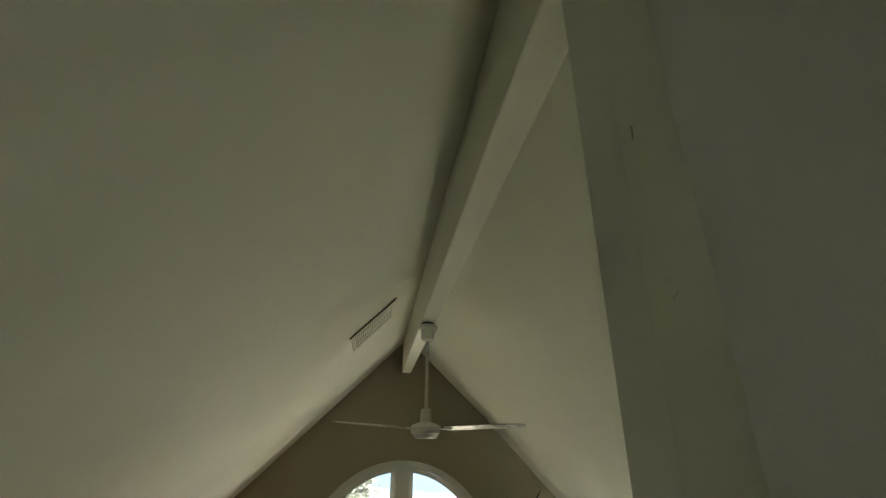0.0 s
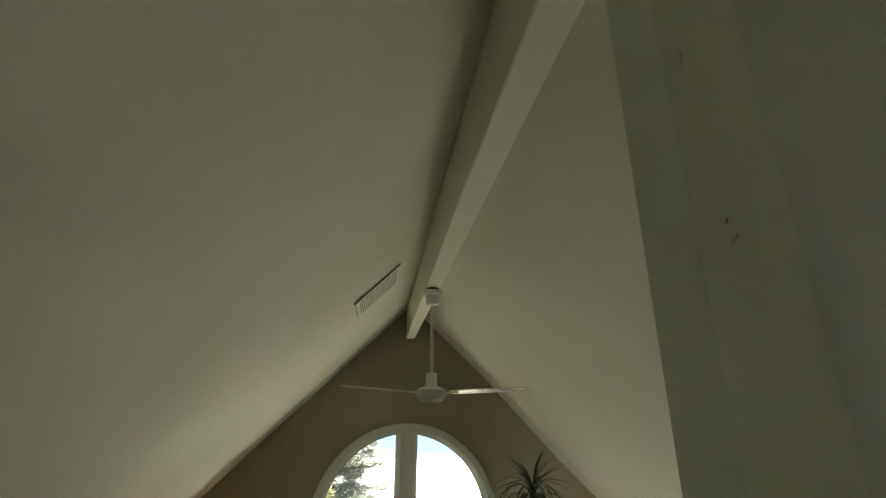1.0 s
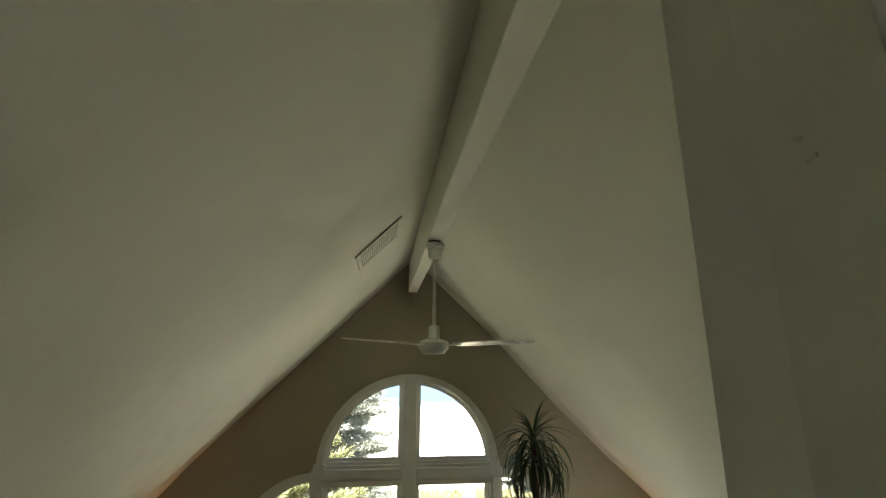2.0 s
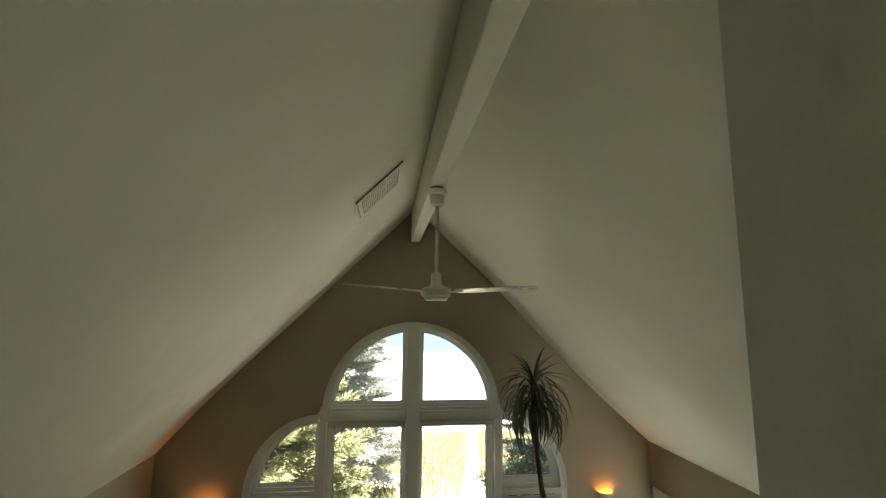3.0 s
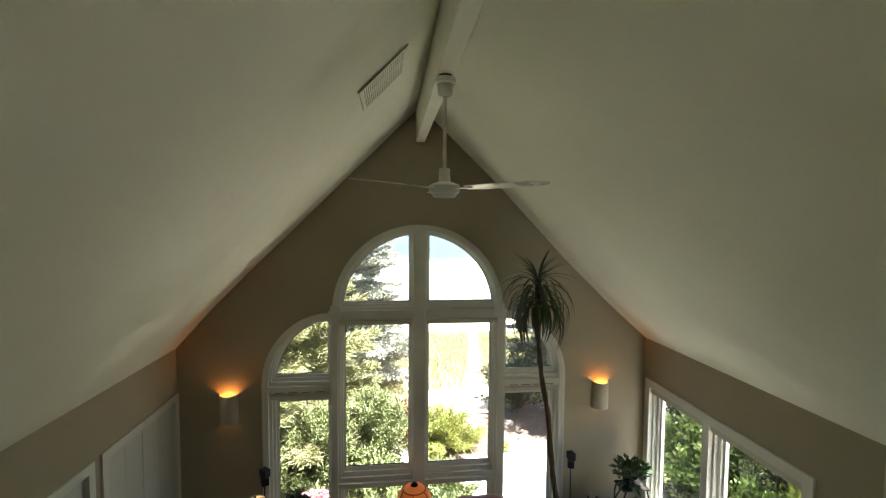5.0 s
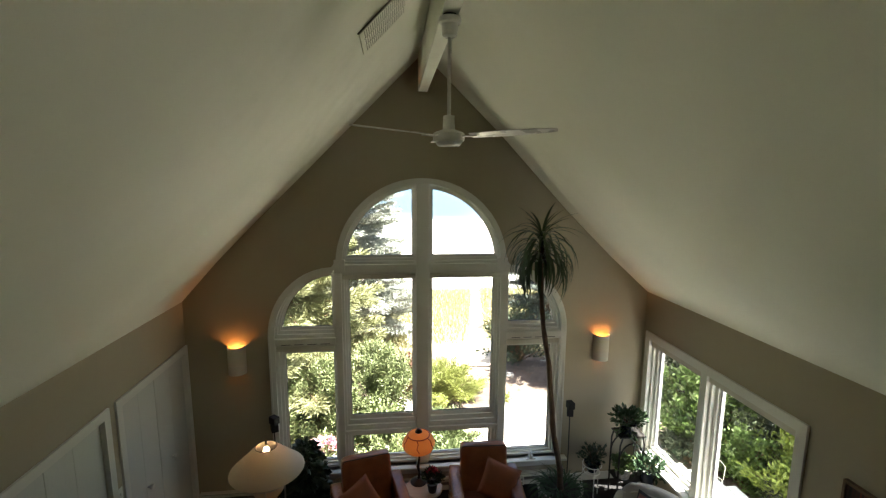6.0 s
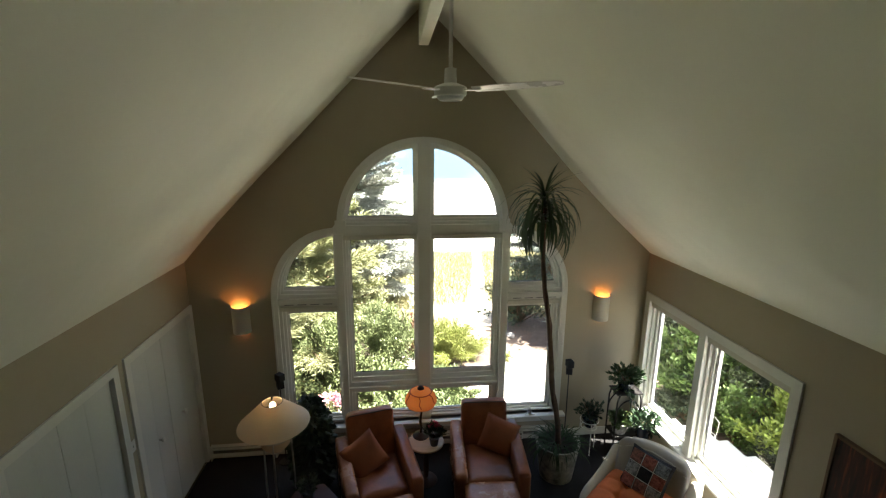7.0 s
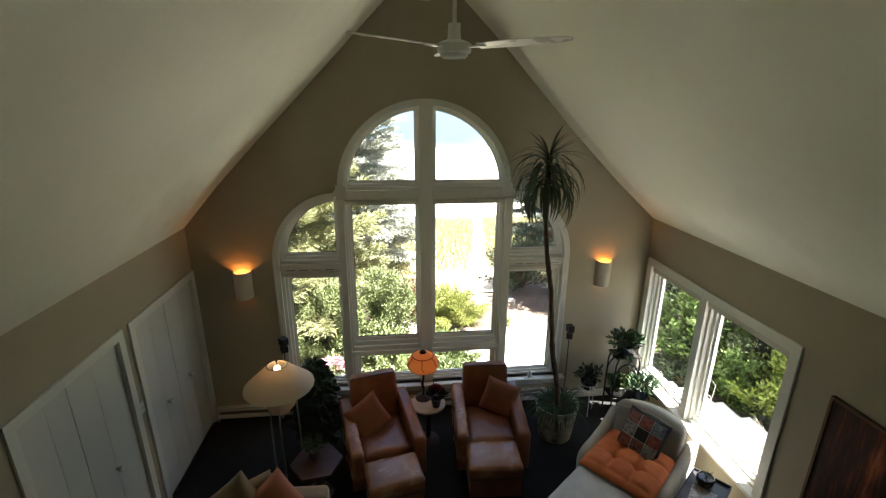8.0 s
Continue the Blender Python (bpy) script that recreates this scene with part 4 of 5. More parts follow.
part("cushion_welt", tube([(-0.34, 0.29, 0.79), (-0.2, 0.30, 0.865), (0.0, 0.305, 0.895), (0.2, 0.30, 0.865), (0.34, 0.29, 0.79)], 0.007), CREAM, cc)
for s in (-1, 1):
    bm = bmesh.new()
    arm = [(-0.30, 0.06), (0.44, 0.06), (0.44, 0.72), (0.32, 0.65), (0.16, 0.575), (-0.04, 0.53), (-0.20, 0.515), (-0.30, 0.47), (-0.33, 0.38)]
    prism(arm, s * 0.412 - 0.056, s * 0.412 + 0.056, axis="x", bm=bm)
    bmesh.ops.dissolve_limit(bm, angle_limit=0.01, verts=bm.verts[:], edges=bm.edges[:])
    bmesh.ops.bevel(bm, geom=bm.edges[:], offset=0.045, segments=4, profile=0.5, affect="EDGES")
    part("arm", bm, CREAM, cc, smooth=True, edge=60)
    for y in (-0.30, 0.36):
        part("leg", box(s * 0.34 - 0.03, s * 0.34 + 0.03, y - 0.03, y + 0.03, 0, 0.065, bevel=0.004), DARKWOOD, cc)

# tufted pad
pad = bmesh.new()
NX, NY = 64, 60
W_, D_ = 0.74, 0.74
tufts = [(-0.115 + 0.23 * i, -0.105 + 0.21 * j) for i in range(2) for j in range(2)]
vt, vb = {}, {}
for i in range(NX + 1):
    for j in range(NY + 1):
        x, y = W_ * (i / NX - 0.5), D_ * (j / NY - 0.5)
        e = ((1 - abs(2 * x / W_) ** 5) * (1 - abs(2 * y / D_) ** 5)) ** 0.4
        h = 0.115
        for a, b in tufts:
            h -= 0.045 * math.exp(-((x - a) ** 2 + (y - b) ** 2) / 0.0016)
        fx = abs((x + 0.345) % 0.23 - 0.115)
        fy = abs((y + 0.315) % 0.21 - 0.105)
        h -= 0.020 * math.exp(-((0.115 - fx) / 0.020) ** 2) + 0.020 * math.exp(-((0.105 - fy) / 0.020) ** 2)
        h += 0.008 * noise.noise(Vector((x * 12, y * 12, 1)))
        vt[i, j] = pad.verts.new((x, y, 0.012 + h * e))
        vb[i, j] = vt[i, j] if i in (0, NX) or j in (0, NY) else pad.verts.new((x, y, 0.0))
for i in range(NX):
    for j in range(NY):
        pad.faces.new((vt[i, j], vt[i + 1, j], vt[i + 1, j + 1], vt[i, j + 1]))
        pad.faces.new((vb[i, j + 1], vb[i + 1, j + 1], vb[i + 1, j], vb[i, j]))
pd = part("seat_pad", pad, ORANGE, smooth=True, edge=80)
pd.matrix_world = MC @ pose(0, -0.07, 0.462)
tagged(pd, "orange tufted cotton seat pad on the cream armchair", "cushion")

# patchwork pillow: picture squares as flat patches with pale lines
PATCH = [mat("print_" + n, c, 0.8, vary=0.6, scale=34, fine=90, second=s) for n, c, s in (
    ("red", (0.22, 0.02, 0.015), (0.55, 0.20, 0.15)), ("grey", (0.05, 0.05, 0.06), (0.55, 0.55, 0.56)), ("black", (0.012, 0.012, 0.014), (0.03, 0.03, 0.03)),
    ("blue", (0.03, 0.05, 0.08), (0.45, 0.52, 0.60)), ("brown", (0.04, 0.02, 0.015), (0.48, 0.20, 0.15)))]
MP = MC @ pose(0.02, 0.15, 0.72, 62, 0, 0) @ pose(0, 0, 0, 0, 0, -6)
pw_ = thing("patterned_pillow", "square pillow printed with red, grey and black picture squares", "pillow", MP)
part("cover", puff(0.44, 0.44, 0.14, 12), PATCH[2], pw_, smooth=True)
cells = (4, 0, 3, 1, 2, 0, 0, 4, 1)


def pillow_z(x, y):
    u, v = x / 0.22, y / 0.22
    return 0.07 * ((1 - abs(u) ** 2.6) * (1 - abs(v) ** 2.6)) ** 0.35


for k in range(9):
    cx, cy = -0.132 + 0.132 * (k % 3), 0.132 - 0.132 * (k // 3)
    bm = bmesh.new()
    n = 5
    g_ = {}
    for i in range(n + 1):
        for j in range(n + 1):
            x, y = cx + 0.118 * (i / n - 0.5), cy + 0.118 * (j / n - 0.5)
            g_[i, j] = bm.verts.new((x, y, pillow_z(x, y) + 0.004))
    for i in range(n):
        for j in range(n):
            bm.faces.new((g_[i, j], g_[i + 1, j], g_[i + 1, j + 1], g_[i, j + 1]))
    part("printed_square", bm, PATCH[cells[k]], pw_, smooth=True)
PALE = mat("pale_print_line", (0.72, 0.70, 0.66), 0.8)
for k in (-0.066, 0.066):
    for ax in (0, 1):
        pts = []
        for i in range(13):
            t = -0.19 + 0.38 * i / 12
            x, y = (k, t) if ax else (t, k)
            pts.append((x, y, pillow_z(x, y) + 0.004))
        part("printed_line", tube(pts, 0.0035, 5), PALE, pw_)

# upholstered ottoman of the same set
oc = thing("ottoman", "large pale grey-cream suede ottoman before the cream armchair", "ottoman", pose(1.36, 3.88, 0, 0, 0, -52))
part("cushion", creased(0.62, 0.80, 0.18, 12, 0.02, 9, pose(0, 0, 0.365), 0.05), mat("pale_suede", (0.62, 0.60, 0.55), 0.85, vary=0.16, scale=5, fine=180, bump=0.25, sheen=0.3), oc, smooth=True, edge=60)
part("base", box(-0.29, 0.29, -0.38, 0.38, 0.06, 0.28, bevel=0.02), CREAM, oc)
for sx in (-1, 1):
    for sy in (-1, 1):
        part("leg", box(sx * 0.25 - 0.025, sx * 0.25 + 0.025, sy * 0.33 - 0.025, sy * 0.33 + 0.025, 0, 0.062, bevel=0.004), DARKWOOD, oc)

# ---- black tray table with succulent and magazine ----
bt = thing("side_table", "black metal tray table beside the window", "side table", pose(2.46, 3.80, 0, 0, 0, -52))
part("tabletop", box(-0.165, 0.165, -0.26, 0.26, 0.515, 0.53, bevel=0.004), BLACK, bt)
part("tray_rim", ring(rect(-0.17, 0.17, -0.265, 0.265), rect(-0.16, 0.16, -0.255, 0.255), 0.515, 0.555, axis="z"), BLACK, bt)
for sx in (-1, 1):
    for sy in (-1, 1):
        part("leg", tube([(sx * 0.15, sy * 0.24, 0.515), (sx * 0.155, sy * 0.245, 0.0)], 0.010), IRON, bt)
su = thing("potted_succulent", "spiky succulent in a shiny black bowl on the tray table", "potted plant", pose(2.54, 3.90, 0.5305))
part("pot", lathe([(0, 0), (0.05, 0), (0.078, 0.04), (0.08, 0.085), (0.07, 0.095), (0.062, 0.085), (0.0, 0.075)], 28), mat("black_glaze", (0.012, 0.012, 0.013), 0.15), su, smooth=True)
for k in range(14):
    o_ = new("leaf", straps[0])
    o_.parent = su
    o_.matrix_basis = pose(0.01, 0, 0.075, 0, -10 + 3 * k, k * 137) @ Matrix.Scale(0.20, 4)
mg = thing("magazine", "glossy magazine with a dark picture cover on the table", "magazine", pose(2.40, 3.74, 0.5305, 0, 0, -46))
part("pages", box(-0.105, 0.105, -0.14, 0.14, 0, 0.010, bevel=0.002), mat("magazine_print", (0.10, 0.055, 0.04), 0.25, vary=0.6, scale=14, fine=40, second=(0.5, 0.42, 0.36)), mg)
part("cover_panel", box(-0.09, -0.02, -0.12, -0.06, 0.010, 0.0112), mat("cover_white", (0.7, 0.7, 0.7), 0.3), mg, "pale panel on the cover")

# ---- plant stand in the corner ----
st = thing("plant_stand", "black wrought-iron plant stand with arched sides", "plant stand", pose(2.60, 5.68, 0))
for sx in (-0.16, 0.16):
    for sy in (-0.11, 0.11):
        part("leg", tube([(sx, sy, 0.0), (sx * 1.02, sy, 0.4), (sx, sy, 0.80), (sx * 0.8, sy, 0.92)], 0.011), IRON, st, smooth=True)
for sy in (-0.11, 0.11):
    part("arch", tube([(0.16 * math.cos(radians(a)), sy, 0.60 + 0.22 * math.sin(radians(a))) for a in range(0, 181, 15)], 0.009), IRON, st, smooth=True)
part("top_shelf", ring(rect(-0.17, 0.17, -0.12, 0.12), rect(-0.155, 0.155, -0.105, 0.105), 0.90, 0.915, axis="z"), IRON, st)
part("shelf_plate", box(-0.156, 0.156, -0.106, 0.106, 0.903, 0.910), IRON, st)
part("low_shelf", box(-0.17, 0.30, -0.13, 0.13, 0.30, 0.315, bevel=0.003), IRON, st)
BLUEPOT = mat("blue_black_glaze", (0.02, 0.03, 0.045), 0.25, vary=0.3, scale=8)


def bushy(m, label, pot, r0, r1, h, rad, n, lf, lw_, leaf, potmat, group="house plants", drop=0.0):
    t = thing("potted_plant", label, "potted plant", m, group=group)
    part("pot", lathe(pot_profile(r0, r1, h), 24), potmat, t, smooth=True)
    p, d = ball_leaves((0, 0, h + rad[2] * 0.35), rad, n)
    Pp, Dd = [p], [d]
    for k in range(7):
        a = R.uniform(0, 6.28)
        L = R.uniform(0.7, 1.25)
        m_ = 26
        s_ = rng.random(m_)[:, None]
        base = np.array([[math.cos(a) * rad[0] * L, math.sin(a) * rad[1] * L, rad[2] * R.uniform(0.2, 1.0) - drop * R.random()]])
        Pp.append(np.array([[0, 0, h]]) + base * s_ + rng.normal(size=(m_, 3)) * 0.016)
        Dd.append(base + rng.normal(size=(m_, 3)) * 0.12)
    cloud_part("foliage", leaf_cloud(np.concatenate(Pp), np.concatenate(Dd), lf, lw_, rng), leaf, t)
    for k in range(5):
        a = k * 1.26
        part("stem", tube([(0, 0, h - 0.03), (math.cos(a) * rad[0] * 0.3, math.sin(a) * rad[1] * 0.3, h + rad[2] * 0.4), (math.cos(a) * rad[0] * 0.6, math.sin(a) * rad[1] * 0.6, h + rad[2] * 0.9)], 0.004, 5), BARK, t)
    return t


bushy(pose(2.58, 5.68, 0.9155), "leafy green plant trailing over an iron plant stand", None, 0.07, 0.10, 0.12, (0.22, 0.18, 0.17), 420, 0.062, 0.032, G_MID, BLUEPOT, drop=0.35)
bushy(pose(2.55, 5.66, 0.3155), "variegated plant in a white diamond-patterned pot", None, 0.08, 0.11, 0.15, (0.15, 0.13, 0.10), 220, 0.06, 0.04, leaf_mat("light_leaf", (0.10, 0.16, 0.05)), mat("white_lattice_glaze", (0.30, 0.32, 0.28), 0.4, vary=0.4, scale=22, second=(0.72, 0.72, 0.66)), drop=0.1)
bushy(pose(2.80, 5.52, 0.3155), "dark green bushy plant in a blue-black pot", None, 0.08, 0.105, 0.17, (0.18, 0.17, 0.15), 380, 0.06, 0.035, G_DARK, BLUEPOT, drop=0.2)
wsd = thing("plant_stand", "thin white wire plant stand", "plant stand", pose(2.17, 5.74, 0))
for k in range(3):
    a = radians(20 + 120 * k)
    part("leg", tube([(0.115 * math.cos(a), 0.115 * math.sin(a), 0.46), (0.12 * math.cos(a), 0.12 * math.sin(a), 0.0)], 0.006), FANW, wsd, smooth=True)
for z, r in ((0.46, 0.118), (0.36, 0.10)):
    part("hoop", tube([(r * math.cos(a / 24 * 2 * math.pi), r * math.sin(a / 24 * 2 * math.pi), z) for a in range(24)], 0.006, closed=True), FANW, wsd, smooth=True)
part("cross_wire", tube([(-0.10, 0, 0.36), (0.10, 0, 0.36)], 0.005), FANW, wsd)
part("cross_wire", tube([(0, -0.10, 0.36), (0, 0.10, 0.36)], 0.005), FANW, wsd)
bushy(pose(2.17, 5.74, 0.366), "upright dark-leaved plant in a dark bowl", None, 0.055, 0.098, 0.12, (0.14, 0.13, 0.22), 120, 0.062, 0.028, G_DARK, BLUEPOT, drop=-0.15)

# ---- small loudspeakers on thin stands ----
SPKB = mat("speaker_black", (0.012, 0.012, 0.013), 0.75, vary=0.1)
for x, a in ((-1.80, 25), (1.905, -20)):
    sp = thing("loudspeaker", "small black satellite loudspeaker on a thin stand", "loudspeaker", pose(x, 5.90, 0.0, 0, 0, a) @ Matrix.Diagonal((1, 1, 1.05, 1)), group="satellite loudspeakers")
    part("stand_base", lathe([(0, 0.018), (0.08, 0.014), (0.085, 0.0)], 24), BLACK, sp, smooth=True)
    part("pole", tube([(0, 0.02, 0.01), (0.004, 0.02, 0.5), (0, 0.02, 1.0)], 0.007), BLACK, sp)
    part("upper_cube", box(-0.040, 0.040, -0.055, 0.05, 1.105, 1.190, bevel=0.006, m=pose(0, 0, 0, 0, 0, 24)), SPKB, sp)
    part("lower_cube", box(-0.040, 0.040, -0.055, 0.05, 1.015, 1.100, bevel=0.006), SPKB, sp)
    part("grille", box(-0.034, 0.034, -0.058, -0.054, 1.022, 1.094), mat("grille_cloth", (0.02, 0.02, 0.022), 0.9), sp)

# ---- figurine, heater, switch, cable, painting ----
fg = part("figurine", lathe([(0, 0.105), (0.012, 0.10), (0.018, 0.088), (0.014, 0.072), (0.026, 0.055), (0.034, 0.03), (0.034, 0.0), (0, 0)], 20), mat("white_china", (0.7, 0.7, 0.68), 0.3, second=(0.9, 0.9, 0.88)), smooth=True)
fg.location = (1.44, GY - 0.045, 0.413)
tagged(fg, "small white china figurine on the window stool", "figurine")
bx = part("china_stand", box(-0.07, 0.07, -0.025, 0.025, 0, 0.012, bevel=0.003), WHITE)
bx.location = (1.44, GY - 0.045, 0.4005)
tagged(bx, "thin white base plate under the figurine", "plinth")
HEAT = mat("heater_enamel", (0.66, 0.65, 0.58), 0.4, vary=0.04)
for x0, x1 in ((-2.76, -1.95), (-1.94, -0.02), (-0.01, 1.70)):
    hh = thing("baseboard_heater", "cream enamel baseboard heater along the gable wall", "heater", group="baseboard heaters")
    # The shade inside the open slots is put into this plate's dark colour.
    part("back_plate", box(x0, x1, GY - 0.012, GY - 0.002, 0.0, 0.18), VENTD, hh)
    part("front_cover", box(x0, x1, GY - 0.075, GY - 0.068, 0.045, 0.11, bevel=0.003), HEAT, hh)
    part("top_cover", box(x0, x1, GY - 0.06, GY - 0.003, 0.185, 0.197, bevel=0.004), HEAT, hh)
    part("damper", box(x0 + 0.01, x1 - 0.01, GY - 0.070, GY - 0.030, 0.152, 0.160, m=None), HEAT, hh)
    part("element", tube([(x0 + 0.02, GY - 0.04, 0.08), (x1 - 0.02, GY - 0.04, 0.08)], 0.02), VENTD, hh)
    for x in (x0, x1):
        part("end_cap", box(x - 0.006, x + 0.006, GY - 0.078, GY - 0.001, 0.0, 0.20, bevel=0.002), HEAT, hh)
swp = thing("light_switch", "white light switch plate between the closets", "light switch", pose(LX, 4.615, 1.27))
part("plate", box(0.0005, 0.008, -0.036, 0.036, -0.058, 0.058, bevel=0.003), WHITE, swp)
part("toggle", box(0.007, 0.016, -0.006, 0.006, -0.012, 0.014, bevel=0.002), WHITE, swp)
pnt = thing("painting", "large abstract painting of dark reds and browns, thin frame", "painting", pose(RX, 3.335, 0.86))
CANV = mat("abstract_canvas", (0.016, 0.010, 0.009), 0.40, vary=0.6, scale=2.6, fine=16, second=(0.40, 0.12, 0.035), stretch=(1, 3.2, 0.35), bump=0.4)
_nt = CANV.node_tree
_rp = [n_ for n_ in _nt.nodes if n_.type == "VALTORGB"][0].color_ramp
_rp.elements[0].position, _rp.elements[1].position = 0.40, 0.66
_e = _rp.elements.new(0.52)
_e.color = (0.06, 0.014, 0.009, 1)
_e = _rp.elements.new(0.60)
_e.color = (0.22, 0.05, 0.018, 1)
_e = _rp.elements.new(0.72)
_e.color = (0.30, 0.26, 0.24, 1)
part("canvas", box(-0.030, -0.004, -1.18, -0.02, 0.02, 1.04, bevel=0.002), CANV, pnt)
part("frame", ring(rect(-1.20, 0.0, 0.0, 1.06), rect(-1.178, -0.022, 0.022, 1.038), -0.038, -0.002, axis="x"), mat("bronze_frame", (0.16, 0.10, 0.06), 0.4, metal=0.3), pnt)
wo = thing("wall_outlet", "small white double power outlet low on the wall", "outlet", pose(1.30, GY, 0.10))
part("plate", box(-0.05, 0.05, -0.092, -0.080, -0.05, 0.06, bevel=0.003), WHITE, wo)
for z in (-0.02, 0.03):
    part("socket", box(-0.03, 0.03, -0.095, -0.0915, z - 0.014, z + 0.014, bevel=0.001), VENTD, wo)
cb = part("power_cable", tube([(1.33, 5.97, 0.03), (1.28, 5.80, 0.006), (1.20, 5.66, 0.006), (1.13, 5.62, 0.006), (1.05, 5.60, 0.006)], 0.005), FANW)
tagged(cb, "white power cable lying on the carpet", "cable")

# ---- outside ----
def ground_z(x, y):
    return -0.5 - 1.5 * min(1, max(0, (y - 10) / 16)) ** 1.2


def sand_mat():
    m = mat("sand_soil_and_grass", (0.095, 0.064, 0.046), 0.95, vary=0.35, scale=1.3, fine=14, bump=0.7, second=(0.17, 0.128, 0.098))
    nt = m.node_tree
    b = nt.nodes["Principled BSDF"]
    old = b.inputs["Base Color"].links[0].from_socket
    tc = nt.nodes.new("ShaderNodeTexCoord")
    sp = nt.nodes.new("ShaderNodeSeparateXYZ")
    nz = nt.nodes.new("ShaderNodeTexNoise")
    nz.inputs["Scale"].default_value = 0.9
    nt.links.new(tc.outputs["Object"], sp.inputs[0])
    nt.links.new(tc.outputs["Object"], nz.inputs["Vector"])
    jit = nt.nodes.new("ShaderNodeMath")
    jit.operation = "MULTIPLY_ADD"
    jit.inputs[1].default_value = 3.0
    nt.links.new(nz.outputs[0], jit.inputs[0])
    nt.links.new(sp.outputs[1], jit.inputs[2])

    def step(src, lo, hi):
        r = nt.nodes.new("ShaderNodeMapRange")
        r.inputs[1].default_value, r.inputs[2].default_value = lo, hi
        nt.links.new(src, r.inputs[0])
        return r.outputs[0]

    def blend(fac, a, col):
        x = nt.nodes.new("ShaderNodeMix")
        x.data_type = "RGBA"
        nt.links.new(fac, x.inputs["Factor"])
        nt.links.new(a, x.inputs["A"])
        x.inputs["B"].default_value = (*col, 1)
        return x.outputs["Result"]
    both = nt.nodes.new("ShaderNodeMath")
    both.operation = "MULTIPLY"
    nt.links.new(step(jit.outputs[0], 10.9, 10.3), both.inputs[0])
    nt.links.new(step(sp.outputs[0], 4.4, 4.0), both.inputs[1])
    c0 = blend(both.outputs[0], old, (0.74, 0.69, 0.60))
    c = blend(step(jit.outputs[0], 13.5, 14.3), c0, (0.34, 0.31, 0.18))
    c = blend(step(jit.outputs[0], 24.0, 24.6), c, (0.46, 0.44, 0.39))
    nt.links.new(c, b.inputs["Base Color"])
    return m


gb = bmesh.new()
xs = [-2600, -400, -90, -40, -20, -12, -8, -5, -3, -1, 1, 3, 5, 8, 12, 20, 40, 90, 400, 2600]
ys = [-2600, -300, -60, -20, -8, 0, 5, 7, 9, 10, 11, 12, 13, 14, 15, 16, 18, 20, 22, 24, 26, 30, 40, 60, 2600]
gv = [[gb.verts.new((x, y, ground_z(x, y) + (0.05 * noise.noise(Vector((x * 0.7, y * 0.7, 0))) if abs(x) < 30 and 6 < y < 40 else 0))) for x in xs] for y in ys]
for r0_, r1_ in zip(gv, gv[1:]):
    for i in range(len(xs) - 1):
        gb.faces.new((r0_[i], r0_[i + 1], r1_[i + 1], r1_[i]))
tagged(part("ground", gb, sand_mat(), smooth=True, edge=80), "sandy yard, dry grass field and pale beach", "ground", kind="structure")
WATER = bpy.data.materials.new("lake_water")
WATER.use_nodes = True
_b = WATER.node_tree.nodes["Principled BSDF"]
_b.inputs["Base Color"].default_value = (0.05, 0.075, 0.10, 1)
_b.inputs["Specular IOR Level"].default_value = 0.05
_b.inputs["Roughness"].default_value = 0.35
_n = WATER.node_tree.nodes.new("ShaderNodeTexNoise")
_n.inputs["Scale"].default_value = 0.35
_u = WATER.node_tree.nodes.new("ShaderNodeBump")
_u.inputs["Strength"].default_value = 0.4
_u.inputs["Distance"].default_value = 0.5
_c, _s, _j, _m, _x = (WATER.node_tree.nodes.new("ShaderNode" + k) for k in ("TexCoord", "SeparateXYZ", "Math", "MapRange", "Mix"))
_w = WATER.node_tree.nodes.new("ShaderNodeTexNoise")
_w.inputs["Scale"].default_value = 0.035
_w.inputs["Detail"].default_value = 3
_j.operation = "MULTIPLY_ADD"
_j.inputs[1].default_value = 70.0
_m.inputs[1].default_value, _m.inputs[2].default_value = 84.0, 122.0
_x.data_type = "RGBA"
_x.inputs["A"].default_value = (0.17, 0.19, 0.20, 1)   # sand bars under shallow water
_x.inputs["B"].default_value = (0.042, 0.068, 0.092, 1)
for _p, _q in ((_c.outputs["Object"], _s.inputs[0]), (_c.outputs["Object"], _w.inputs["Vector"]), (_w.outputs[0], _j.inputs[0]), (_s.outputs[1], _j.inputs[2]), (_j.outputs[0], _m.inputs[0]), (_m.outputs[0], _x.inputs["Factor"]), (_x.outputs["Result"], _b.inputs["Base Color"])):
    WATER.node_tree.links.new(_p, _q)
WATER.node_tree.links.new(_n.outputs[0], _u.inputs["Height"])
WATER.node_tree.links.new(_u.outputs[0], _b.inputs["Normal"])
wb = bmesh.new()
bmesh.ops.create_grid(wb, x_segments=8, y_segments=8, size=1)
bmesh.ops.transform(wb, matrix=Matrix.Translation((0, 1330, -1.95)) @ Matrix.Diagonal((2500, 1260, 1, 1)), verts=wb.verts)
tagged(part("water", wb, WATER), "pale blue lake beyond the beach", "lake", kind="structure")

# trodden sand path through the grass
PATHM = mat("pale_path_sand", (0.50, 0.43, 0.34), 0.95, vary=0.15, scale=2, fine=20, bump=0.5)
pb = bmesh.new()
prow = []
for i in range(25):
    y = 11.2 + 12.8 * i / 24
    x = 1.72 + (y - 11.2) * 0.182 + 0.08 * noise.noise(Vector((y * 0.6, 0, 0)))
    w = 0.55 - 0.30 * min(1, i / 8) + 0.05 * noise.noise(Vector((y, 4, 0)))
    prow.append([pb.verts.new((x + s * w, y, ground_z(x, y) + 0.045)) for s in (-1, -0.4, 0.4, 1)])
